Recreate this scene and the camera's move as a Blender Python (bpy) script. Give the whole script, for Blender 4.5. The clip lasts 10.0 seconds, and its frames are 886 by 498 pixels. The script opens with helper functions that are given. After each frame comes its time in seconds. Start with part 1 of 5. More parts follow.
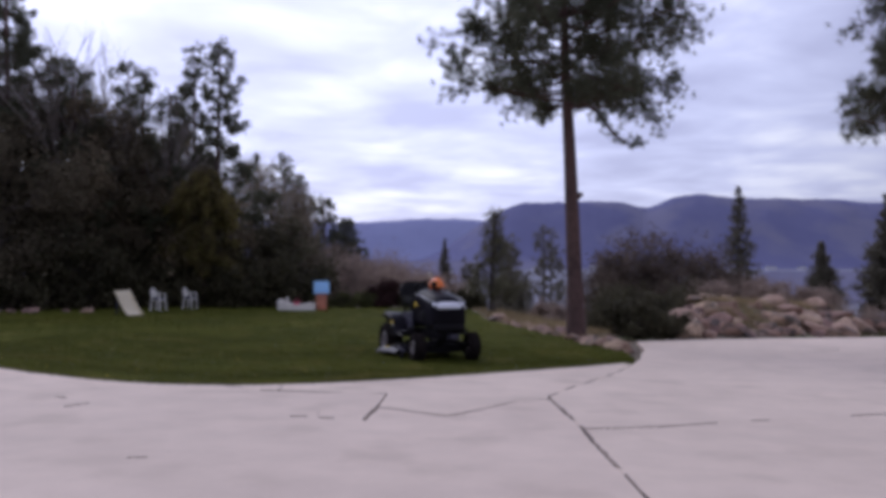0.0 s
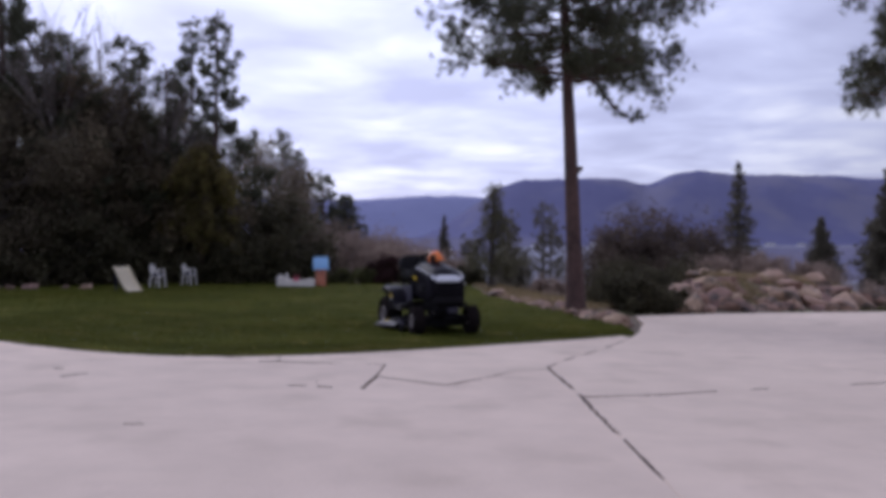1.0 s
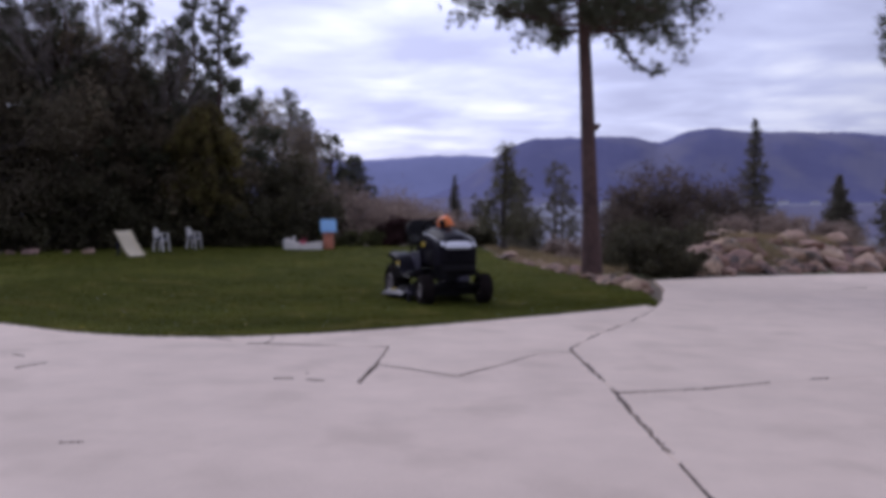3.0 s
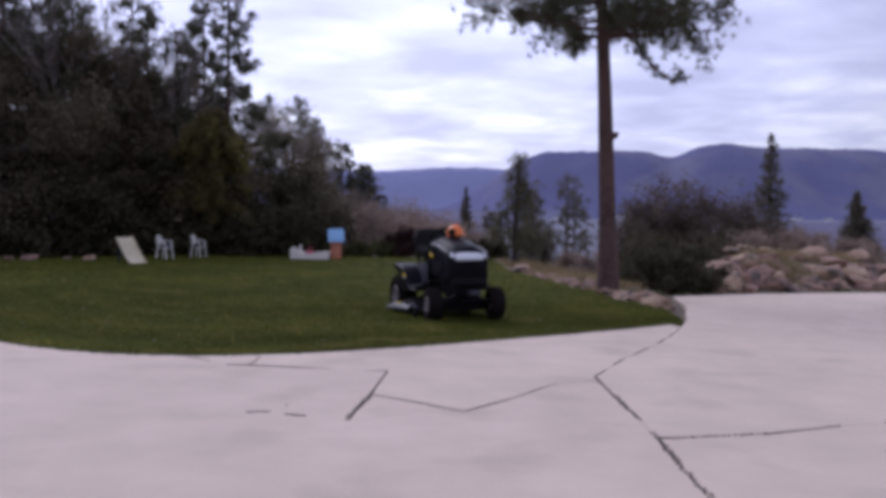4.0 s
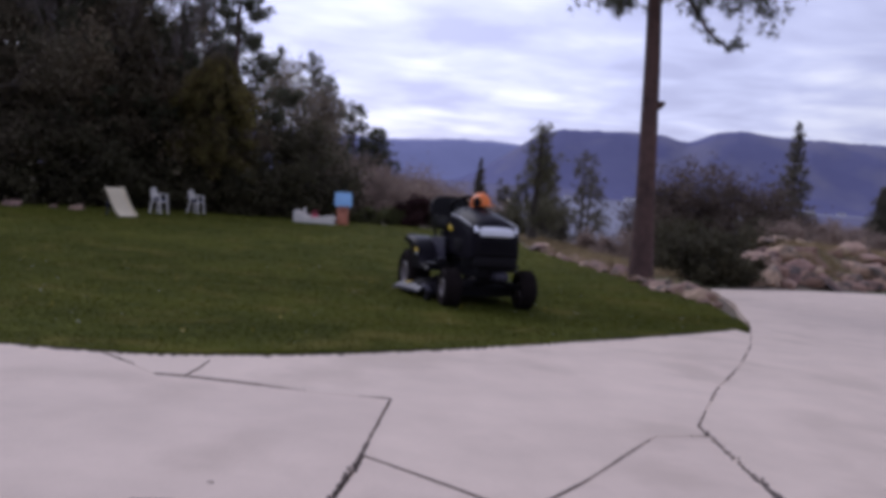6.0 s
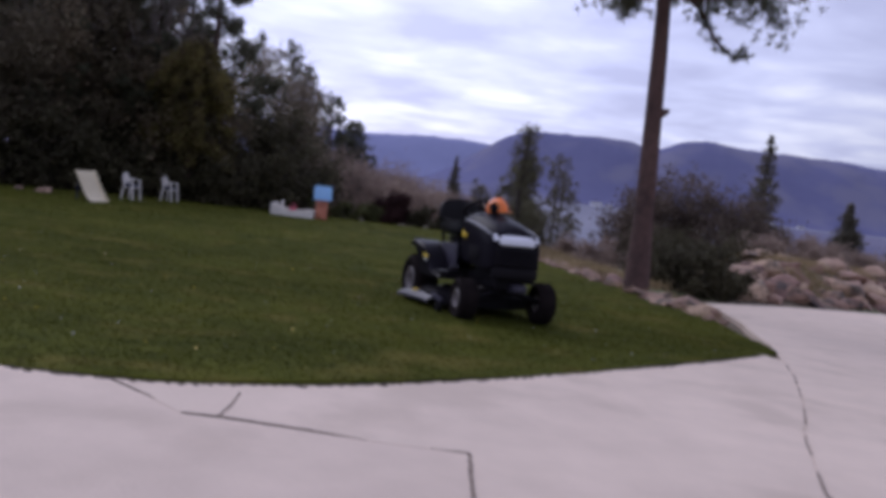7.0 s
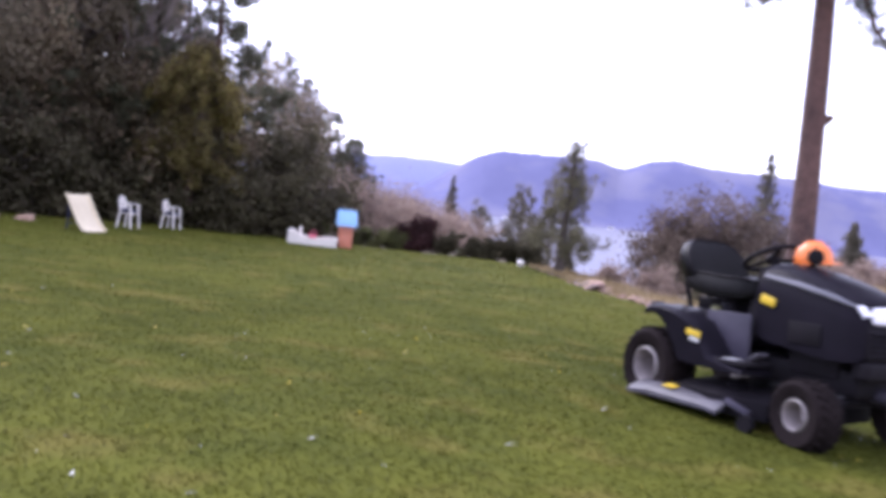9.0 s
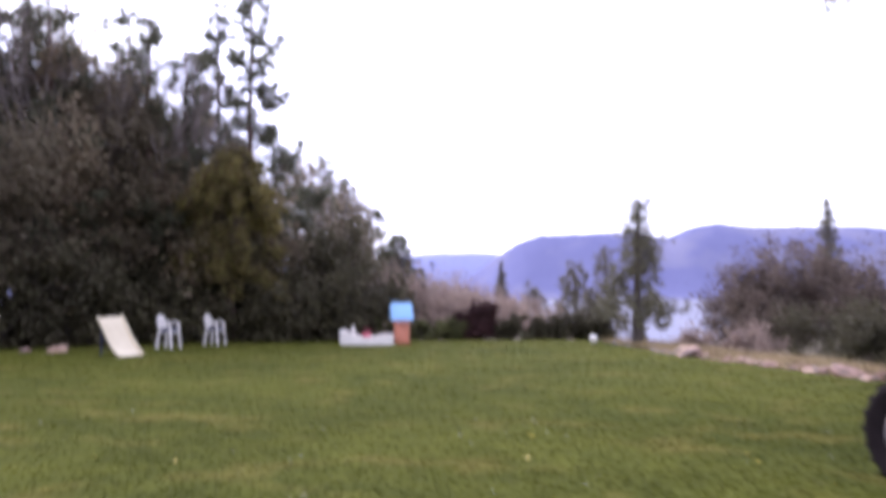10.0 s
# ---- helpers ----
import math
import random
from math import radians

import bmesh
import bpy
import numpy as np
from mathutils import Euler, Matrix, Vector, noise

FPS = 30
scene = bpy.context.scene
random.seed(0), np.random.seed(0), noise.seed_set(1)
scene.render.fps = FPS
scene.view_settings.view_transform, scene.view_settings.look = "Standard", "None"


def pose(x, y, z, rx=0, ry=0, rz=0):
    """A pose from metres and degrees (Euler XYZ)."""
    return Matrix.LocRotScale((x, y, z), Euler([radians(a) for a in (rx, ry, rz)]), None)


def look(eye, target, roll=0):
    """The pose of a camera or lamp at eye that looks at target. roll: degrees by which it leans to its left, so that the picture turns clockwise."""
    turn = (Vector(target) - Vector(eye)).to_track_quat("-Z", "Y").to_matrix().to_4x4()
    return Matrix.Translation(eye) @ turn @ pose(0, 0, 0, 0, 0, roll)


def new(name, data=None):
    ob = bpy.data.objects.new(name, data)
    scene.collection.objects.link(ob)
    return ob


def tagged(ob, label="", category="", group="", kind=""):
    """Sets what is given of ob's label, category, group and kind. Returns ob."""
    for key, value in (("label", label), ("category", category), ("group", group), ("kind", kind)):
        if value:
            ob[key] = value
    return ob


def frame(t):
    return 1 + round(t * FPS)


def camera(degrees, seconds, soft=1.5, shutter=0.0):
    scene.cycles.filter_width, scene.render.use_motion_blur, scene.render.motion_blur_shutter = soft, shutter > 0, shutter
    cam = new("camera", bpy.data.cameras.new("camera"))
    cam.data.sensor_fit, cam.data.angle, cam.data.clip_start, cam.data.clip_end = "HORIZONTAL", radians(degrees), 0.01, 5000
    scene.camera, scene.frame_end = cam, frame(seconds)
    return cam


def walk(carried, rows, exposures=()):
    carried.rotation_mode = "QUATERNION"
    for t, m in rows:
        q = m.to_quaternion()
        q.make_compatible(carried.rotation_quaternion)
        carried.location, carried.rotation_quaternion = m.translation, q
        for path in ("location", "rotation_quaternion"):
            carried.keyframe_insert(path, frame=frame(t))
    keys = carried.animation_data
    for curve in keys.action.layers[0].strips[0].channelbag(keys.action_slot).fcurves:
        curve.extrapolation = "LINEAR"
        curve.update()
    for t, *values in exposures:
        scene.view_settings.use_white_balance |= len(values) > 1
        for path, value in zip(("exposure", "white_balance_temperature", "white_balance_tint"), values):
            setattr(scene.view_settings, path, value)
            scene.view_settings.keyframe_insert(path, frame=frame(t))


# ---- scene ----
cam = camera(59.0, 10.0, soft=4.6, shutter=0.5)

PATH = [
    (0, (0.000, 0.005, 1.014), (0.002, 2.005, 0.996), -0.04),
    (0.5, (-0.009, 0.013, 1.000), (-0.004, 2.013, 0.974), -0.16),
    (1, (0.008, 0.049, 0.958), (0.011, 2.047, 0.882), -0.17),
    (1.5, (0.054, 0.106, 0.967), (0.051, 2.099, 0.803), -0.21),
    (2, (0.084, 0.202, 1.000), (0.074, 2.193, 0.811), -0.32),
    (2.2, (0.092, 0.287, 0.997), (0.079, 2.278, 0.810), -0.35),
    (3.3, (0.002, 0.930, 0.974), (-0.029, 2.922, 0.802), -0.41),
    (3.5, (0.003, 1.052, 0.960), (-0.034, 3.045, 0.794), -0.17),
    (4, (0.023, 1.411, 0.924), (-0.029, 3.405, 0.776), 0.25),
    (4.5, (0.037, 1.789, 0.888), (-0.029, 3.783, 0.745), 1.17),
    (5, (0.015, 2.125, 0.885), (-0.060, 4.117, 0.726), 1.90),
    (5.5, (-0.062, 2.556, 0.842), (-0.139, 4.546, 0.653), 2.84),
    (5.7, (-0.098, 2.748, 0.823), (-0.176, 4.736, 0.619), 3.14),
    (6.8, (-0.458, 3.413, 0.791), (-0.463, 5.399, 0.556), 5.76),
    (7, (-0.620, 3.518, 0.803), (-0.602, 5.506, 0.581), 6.34),
    (7.5, (-1.158, 4.162, 0.730), (-1.081, 6.152, 0.544), 7.37),
    (8, (-1.696, 4.811, 0.684), (-1.598, 6.801, 0.514), 7.68),
    (8.2, (-1.831, 5.169, 0.675), (-1.738, 7.159, 0.506), 7.43),
    (8.5, (-2.054, 5.747, 0.667), (-1.965, 7.738, 0.500), 6.87),
    (9, (-2.470, 6.452, 0.614), (-2.383, 8.444, 0.449), 6.11),
    (9.3, (-2.541, 6.923, 0.534), (-2.490, 8.916, 0.371), 4.32),
    (9.5, (-2.623, 7.340, 0.479), (-2.596, 9.333, 0.317), 2.85),
    (9.7, (-2.694, 7.575, 0.432), (-2.688, 9.572, 0.316), 1.18),
    (9.8, (-2.707, 7.727, 0.396), (-2.718, 9.725, 0.325), 0.44),
    (10, (-2.762, 8.054, 0.298), (-2.800, 10.053, 0.367), -0.96),
]
EXPOSURE = [
    (0.0, -0.15, 6020, 15), (1.0, -0.17, 6020, 15), (1.5, -0.25, 5990, 16), (2.0, -0.25, 5990, 16), (3.5, -0.10, 5990, 16), (4.5, -0.02, 5990, 17), (5.5, -0.14, 5990, 16), (7.0, -0.08, 5990, 16), (7.5, 0.30, 5930, 16), (8.0, 1.15, 6070, 17),
    (8.5, 1.63, 6110, 18), (9.0, 1.74, 6130, 19), (9.5, 1.74, 6170, 19), (10.0, 1.7, 6220, 18),
]
walk(cam, [(t, look(e, g, r)) for t, e, g, r in PATH], EXPOSURE)

# ---- light ----
SUN_DIR = Vector((-0.42, 0.72, 0.62)).normalized()
SUN_UP, SUN_TURN = math.asin(SUN_DIR.z), math.atan2(SUN_DIR.x, SUN_DIR.y)
world = bpy.data.worlds.new("overcast_sky")
scene.world = world
world.use_nodes = True
wt = world.node_tree
wt.nodes.clear()


def wnode(kind, **kw):
    n = wt.nodes.new(kind)
    for k, v in kw.items():
        n.inputs[k].default_value = v
    return n


w_out = wnode("ShaderNodeOutputWorld")
w_bg = wnode("ShaderNodeBackground", Strength=1.0)
w_sky = wnode("ShaderNodeTexSky")
w_sky.sky_type = "NISHITA"
w_sky.sun_disc = False
w_sky.sun_elevation = SUN_UP
w_sky.sun_rotation = SUN_TURN
w_dim = wnode("ShaderNodeVectorMath")
w_dim.operation = "SCALE"
w_dim.inputs["Scale"].default_value = 0.10
w_co = wnode("ShaderNodeTexCoord")
w_sep = wnode("ShaderNodeSeparateXYZ")
# a flat cloud deck: the direction divided by its height
w_h = wnode("ShaderNodeMath")
w_h.operation = "MAXIMUM"
w_h.inputs[1].default_value = 0.0
w_h2 = wnode("ShaderNodeMath")
w_h2.operation = "ADD"
w_h2.inputs[1].default_value = 0.10
w_x = wnode("ShaderNodeMath")
w_x.operation = "DIVIDE"
w_y = wnode("ShaderNodeMath")
w_y.operation = "DIVIDE"
w_vec = wnode("ShaderNodeCombineXYZ")
w_n1 = wnode("ShaderNodeTexNoise", Scale=1.5, Detail=6.0, Roughness=0.52, Distortion=0.3)
w_n2 = wnode("ShaderNodeTexNoise", Scale=0.55, Detail=3.0, Roughness=0.5)
w_sum = wnode("ShaderNodeMath")
w_sum.operation = "ADD"
w_ramp = wnode("ShaderNodeValToRGB")
er = w_ramp.color_ramp
er.elements[0].position, er.elements[0].color = 0.40, (0.50, 0.51, 0.71, 1)
er.elements[1].position, er.elements[1].color = 0.62, (0.93, 0.94, 1.06, 1)
er.elements.new(0.51).color = (0.66, 0.68, 0.90, 1)
w_half = wnode("ShaderNodeMath")
w_half.operation = "MULTIPLY"
w_half.inputs[1].default_value = 0.5
w_mix = wnode("ShaderNodeMix")
w_mix.data_type = "RGBA"
w_mix.inputs[0].default_value = 0.92
L = wt.links.new
L(w_co.outputs["Generated"], w_sep.inputs[0])
L(w_sep.outputs[2], w_h.inputs[0])
L(w_h.outputs[0], w_h2.inputs[0])
L(w_sep.outputs[0], w_x.inputs[0])
L(w_h2.outputs[0], w_x.inputs[1])
L(w_sep.outputs[1], w_y.inputs[0])
L(w_h2.outputs[0], w_y.inputs[1])
L(w_x.outputs[0], w_vec.inputs[0])
L(w_y.outputs[0], w_vec.inputs[1])
L(w_vec.outputs[0], w_n1.inputs["Vector"])
L(w_vec.outputs[0], w_n2.inputs["Vector"])
L(w_n1.outputs[0], w_sum.inputs[0])
L(w_n2.outputs[0], w_sum.inputs[1])
L(w_sum.outputs[0], w_half.inputs[0])
L(w_half.outputs[0], w_ramp.inputs[0])
L(w_sky.outputs[0], w_dim.inputs[0])
L(w_dim.outputs[0], w_mix.inputs[6])
L(w_ramp.outputs[0], w_mix.inputs[7])
# the cloud is thinner and brighter round the hidden sun
w_dot = wnode("ShaderNodeVectorMath")
w_dot.operation = "DOT_PRODUCT"
w_dot.inputs[1].default_value = SUN_DIR
w_glow = wnode("ShaderNodeMapRange")
w_glow.inputs["From Min"].default_value = 0.38
w_glow.inputs["From Max"].default_value = 1.0
w_glow.inputs["To Min"].default_value = 0.74
w_glow.inputs["To Max"].default_value = 1.72
w_lit = wnode("ShaderNodeVectorMath")
w_lit.operation = "SCALE"
L(w_co.outputs["Generated"], w_dot.inputs[0])
L(w_dot.outputs["Value"], w_glow.inputs["Value"])
L(w_mix.outputs[2], w_lit.inputs[0])
L(w_glow.outputs[0], w_lit.inputs["Scale"])
L(w_lit.outputs[0], w_bg.inputs["Color"])
L(w_bg.outputs[0], w_out.inputs[0])

sun = new("sun", bpy.data.lights.new("sun", "SUN"))
sun.data.energy = 0.85
sun.data.angle = radians(30)
sun.data.color = (1.0, 0.96, 0.93)
sun.matrix_world = look(SUN_DIR * 40, (0, 0, 0))

# ---- materials ----


def mat(name, col, col2=None, rough=0.7, scale=6.0, metal=0.0, bump=0.0, bscale=None, spec=0.5, detail=4.0, rnd=0.0, isl=0.0, stain=None, trans=0.0):
    """A surface with two colours mixed by noise at two scales, grain relief, and optional variation from piece to piece."""
    m = bpy.data.materials.new(name)
    m.use_nodes = True
    t = m.node_tree
    b = t.nodes["Principled BSDF"]
    b.inputs["Roughness"].default_value = rough
    b.inputs["Metallic"].default_value = metal
    b.inputs["Specular IOR Level"].default_value = spec
    col2 = col2 or tuple(c * 0.75 for c in col)
    co = t.nodes.new("ShaderNodeTexCoord")
    n1 = t.nodes.new("ShaderNodeTexNoise")
    n1.inputs["Scale"].default_value = scale
    n1.inputs["Detail"].default_value = detail
    n1.inputs["Roughness"].default_value = 0.6
    n2 = t.nodes.new("ShaderNodeTexNoise")
    n2.inputs["Scale"].default_value = scale * 0.13
    n2.inputs["Detail"].default_value = 3
    t.links.new(co.outputs["Object"], n1.inputs["Vector"])
    t.links.new(co.outputs["Object"], n2.inputs["Vector"])
    add = t.nodes.new("ShaderNodeMath")
    add.operation = "ADD"
    t.links.new(n1.outputs[0], add.inputs[0])
    t.links.new(n2.outputs[0], add.inputs[1])
    ramp = t.nodes.new("ShaderNodeMapRange")
    ramp.inputs["From Min"].default_value = 0.72
    ramp.inputs["From Max"].default_value = 1.28
    t.links.new(add.outputs[0], ramp.inputs["Value"])
    mix = t.nodes.new("ShaderNodeMix")
    mix.data_type = "RGBA"
    mix.inputs[6].default_value = (*col2, 1)
    mix.inputs[7].default_value = (*col, 1)
    t.links.new(ramp.outputs[0], mix.inputs[0])
    out = mix.outputs[2]
    if stain:
        n3 = t.nodes.new("ShaderNodeTexNoise")
        n3.inputs["Scale"].default_value = stain[1]
        n3.inputs["Detail"].default_value = 5
        t.links.new(co.outputs["Object"], n3.inputs["Vector"])
        mr = t.nodes.new("ShaderNodeMapRange")
        mr.inputs["From Min"].default_value = stain[2]
        mr.inputs["From Max"].default_value = stain[2] + 0.14
        t.links.new(n3.outputs[0], mr.inputs["Value"])
        mx = t.nodes.new("ShaderNodeMix")
        mx.data_type = "RGBA"
        mx.inputs[7].default_value = (*stain[0], 1)
        t.links.new(mr.outputs[0], mx.inputs[0])
        t.links.new(out, mx.inputs[6])
        out = mx.outputs[2]
    if rnd or isl:
        hsv = t.nodes.new("ShaderNodeHueSaturation")
        src = t.nodes.new("ShaderNodeObjectInfo") if rnd else t.nodes.new("ShaderNodeNewGeometry")
        val = src.outputs["Random"] if rnd else src.outputs["Random Per Island"]
        amt = rnd or isl
        mv = t.nodes.new("ShaderNodeMapRange")
        mv.inputs["To Min"].default_value = 1 - amt
        mv.inputs["To Max"].default_value = 1 + amt
        t.links.new(val, mv.inputs["Value"])
        t.links.new(mv.outputs[0], hsv.inputs["Value"])
        mh = t.nodes.new("ShaderNodeMapRange")
        mh.inputs["To Min"].default_value = 0.5 - amt * 0.06
        mh.inputs["To Max"].default_value = 0.5 + amt * 0.06
        t.links.new(val, mh.inputs["Value"])
        t.links.new(mh.outputs[0], hsv.inputs["Hue"])
        t.links.new(out, hsv.inputs["Color"])
        out = hsv.outputs[0]
    t.links.new(out, b.inputs["Base Color"])
    if trans:
        # thin leaves let light through
        tr = t.nodes.new("ShaderNodeBsdfTranslucent")
        ms = t.nodes.new("ShaderNodeMixShader")
        ms.inputs[0].default_value = trans
        t.links.new(out, tr.inputs["Color"])
        t.links.new(b.outputs[0], ms.inputs[1])
        t.links.new(tr.outputs[0], ms.inputs[2])
        t.links.new(ms.outputs[0], t.nodes["Material Output"].inputs["Surface"])
    if bump:
        nb = t.nodes.new("ShaderNodeTexNoise")
        nb.inputs["Scale"].default_value = bscale or scale * 5
        nb.inputs["Detail"].default_value = 4
        t.links.new(co.outputs["Object"], nb.inputs["Vector"])
        bm_ = t.nodes.new("ShaderNodeBump")
        bm_.inputs["Strength"].default_value = bump
        bm_.inputs["Distance"].default_value = 0.02
        t.links.new(nb.outputs[0], bm_.inputs["Height"])
        t.links.new(bm_.outputs[0], b.inputs["Normal"])
    return m


M_CONC = mat("concrete", (0.662, 0.532, 0.432), (0.540, 0.435, 0.352), 0.85, 3.0, bump=0.25, bscale=60, rnd=0.03, stain=((0.515, 0.412, 0.330), 1.9, 0.54))
M_JOINT = mat("joint_dirt", (0.13, 0.098, 0.082), (0.066, 0.050, 0.042), 0.95, 20, bump=0.6)
M_SOIL = mat("soil", (0.16, 0.118, 0.078), (0.10, 0.076, 0.052), 0.95, 2.0, bump=0.5, stain=((0.09, 0.11, 0.035), 0.25, 0.47))
M_LAWN = mat("lawn_turf", (0.094, 0.098, 0.016), (0.052, 0.060, 0.011), 0.95, 3.2, bump=0.3, bscale=60, spec=0.03, stain=((0.116, 0.104, 0.024), 1.7, 0.55))
M_BLADE = mat("grass_blades", (0.098, 0.102, 0.016), (0.054, 0.062, 0.011), 0.65, 3.2, spec=0.06, isl=0.12, stain=((0.120, 0.107, 0.025), 1.7, 0.55), trans=0.5)
M_DRYGRASS = mat("dry_grass", (0.36, 0.27, 0.15), (0.22, 0.165, 0.09), 0.85, 2.0, spec=0.1, isl=0.3, trans=0.5)
M_ROCK = mat("granite", (0.53, 0.348, 0.258), (0.245, 0.154, 0.116), 0.9, 3.0, bump=0.9, bscale=9, rnd=0.35, stain=((0.11, 0.088, 0.074), 1.6, 0.51))
M_BARK = mat("pine_bark", (0.150, 0.088, 0.076), (0.064, 0.039, 0.036), 0.95, 7, bump=1.0, bscale=16)
M_BARK2 = mat("grey_bark", (0.13, 0.105, 0.09), (0.06, 0.05, 0.042), 0.95, 8, bump=0.7, bscale=20)
M_PINE = mat("pine_needles", (0.158, 0.158, 0.104), (0.090, 0.094, 0.064), 0.75, 0.8, spec=0.1, isl=0.3, trans=0.42)
M_FIR = mat("fir_needles", (0.195, 0.175, 0.132), (0.130, 0.118, 0.090), 0.75, 0.8, spec=0.1, isl=0.25, trans=0.3)
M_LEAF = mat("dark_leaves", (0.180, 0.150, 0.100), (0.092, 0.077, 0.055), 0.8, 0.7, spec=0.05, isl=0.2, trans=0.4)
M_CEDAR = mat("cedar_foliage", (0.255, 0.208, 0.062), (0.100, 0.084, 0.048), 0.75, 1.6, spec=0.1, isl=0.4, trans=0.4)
# paler needle green, lightened to put haze into the crown
M_HAZEPINE = mat("hazed_pine_needles", (0.230, 0.212, 0.130), (0.145, 0.136, 0.088), 0.75, 0.9, spec=0.1, isl=0.25, trans=0.35)
M_BROWNLEAF = mat("brown_brush", (0.420, 0.320, 0.262), (0.250, 0.190, 0.158), 0.8, 0.8, spec=0.05, isl=0.25, trans=0.4)
M_OLIVELEAF = mat("olive_brown_leaves", (0.270, 0.215, 0.140), (0.150, 0.120, 0.086), 0.8, 0.7, spec=0.05, isl=0.25, trans=0.4)
M_GREYLEAF = mat("grey_brown_leaves", (0.300, 0.245, 0.178), (0.175, 0.143, 0.108), 0.8, 0.8, spec=0.05, isl=0.25, trans=0.4)
M_BUSH = mat("bush_leaves", (0.190, 0.145, 0.115), (0.100, 0.077, 0.063), 0.8, 0.7, spec=0.05, isl=0.25, trans=0.4)
M_PLUM = mat("plum_leaves", (0.085, 0.040, 0.040), (0.036, 0.018, 0.018), 0.7, 1.5, spec=0.1, isl=0.3, trans=0.3)
# hedge green, dark enough to double as shaded foliage under the trees
M_HEDGE_SHADE = mat("hedge_and_shade_leaves", (0.108, 0.095, 0.056), (0.058, 0.052, 0.033), 0.7, 1.5, spec=0.1, isl=0.3, trans=0.3)
M_GROUNDCOVER = mat("ground_cover_leaves", (0.150, 0.152, 0.062), (0.085, 0.088, 0.038), 0.75, 1.5, spec=0.1, isl=0.3, trans=0.3)
M_TWIG = mat("bare_twigs", (0.27, 0.23, 0.21), (0.17, 0.14, 0.13), 0.9, 3)
# aerial haze is mixed into the colours of the far slopes and shore
M_MOUNT = mat("hazed_forest_slopes", (0.170, 0.172, 0.288), (0.134, 0.136, 0.244), 1.0, 0.004, spec=0.0, detail=8, stain=((0.190, 0.186, 0.270), 0.0035, 0.52))
M_MOUNT2 = mat("hazed_far_slopes", (0.275, 0.29, 0.46), (0.235, 0.25, 0.41), 1.0, 0.003, spec=0.0, detail=6)
M_SHORE = mat("hazed_shore_land", (0.20, 0.19, 0.26), (0.13, 0.13, 0.20), 1.0, 0.01, spec=0.0, detail=8)
# pale base colour stands in for the mirrored sky; specular is nearly off
M_WATER = mat("sky_pale_water", (0.20, 0.20, 0.25), (0.17, 0.17, 0.22), 0.5, 0.01, bump=0.25, bscale=0.05, spec=0.03)
M_BLACK = mat("black_paint", (0.014, 0.012, 0.017), (0.010, 0.009, 0.012), 0.30, 8, spec=0.025)
M_BLKPLASTIC = mat("black_plastic", (0.015, 0.013, 0.016), (0.011, 0.010, 0.011), 0.55, 10, bump=0.1, spec=0.06)
M_RUBBER = mat("tyre_rubber", (0.021, 0.016, 0.016), (0.013, 0.010, 0.010), 0.9, 10, bump=0.2, spec=0.04)
M_VINYL = mat("seat_vinyl", (0.006, 0.005, 0.006), (0.004, 0.004, 0.004), 0.42, 12, bump=0.15, spec=0.10)
M_RIM = mat("rim_paint", (0.38, 0.34, 0.33), (0.15, 0.13, 0.125), 0.5, 14)
M_GREY = mat("grey_steel", (0.080, 0.075, 0.090), (0.048, 0.045, 0.054), 0.5, 7, spec=0.3)
M_TRIM = mat("silver_trim", (0.11, 0.11, 0.135), (0.075, 0.075, 0.09), 0.4, 8)
M_LENS = mat("headlight_lens", (0.82, 0.83, 0.88), (0.70, 0.71, 0.78), 0.15, 10)
M_YELLOW = mat("yellow_decal", (0.72, 0.50, 0.03), (0.60, 0.42, 0.03), 0.4, 20)
M_DECALW = mat("white_decal", (0.6, 0.6, 0.6), (0.5, 0.5, 0.5), 0.4, 20)
M_OLIVE = mat("engine_parts", (0.20, 0.20, 0.07), (0.08, 0.08, 0.05), 0.6, 20)
M_ORANGE = mat("orange_helmet", (0.86, 0.24, 0.05), (0.74, 0.17, 0.03), 0.35, 12)
M_WHITE = mat("white_resin", (0.90, 0.85, 0.79), (0.78, 0.74, 0.69), 0.4, 6)
M_NAVY = mat("navy_cushion", (0.045, 0.05, 0.10), (0.03, 0.033, 0.07), 0.9, 10)
M_CREAM = mat("cream_plastic", (0.66, 0.58, 0.40), (0.56, 0.48, 0.32), 0.5, 5)
M_BLUE = mat("blue_roof", (0.30, 0.55, 0.85), (0.24, 0.46, 0.76), 0.45, 6)
M_TERRA = mat("orange_wall", (0.68, 0.26, 0.17), (0.56, 0.21, 0.13), 0.5, 6)
M_PINK = mat("pink_toy", (0.75, 0.18, 0.25), (0.6, 0.12, 0.18), 0.45, 10)
M_HOUSE = mat("pale_house_wall", (0.82, 0.82, 0.84), (0.72, 0.72, 0.75), 0.8, 0.5)
M_ROOF = mat("house_roof", (0.16, 0.15, 0.17), (0.12, 0.11, 0.13), 0.8, 0.5)
M_DKGREY = mat("dark_grey_paint", (0.064, 0.058, 0.080), (0.042, 0.039, 0.054), 0.4, 8, spec=0.2)
M_LAMP = bpy.data.materials.new("lit_window")
M_LAMP.use_nodes = True
M_LAMP.node_tree.nodes["Principled BSDF"].inputs["Emission Color"].default_value = (1, 0.9, 0.7, 1)
M_LAMP.node_tree.nodes["Principled BSDF"].inputs["Emission Strength"].default_value = 2.5

# ---- mesh helpers ----


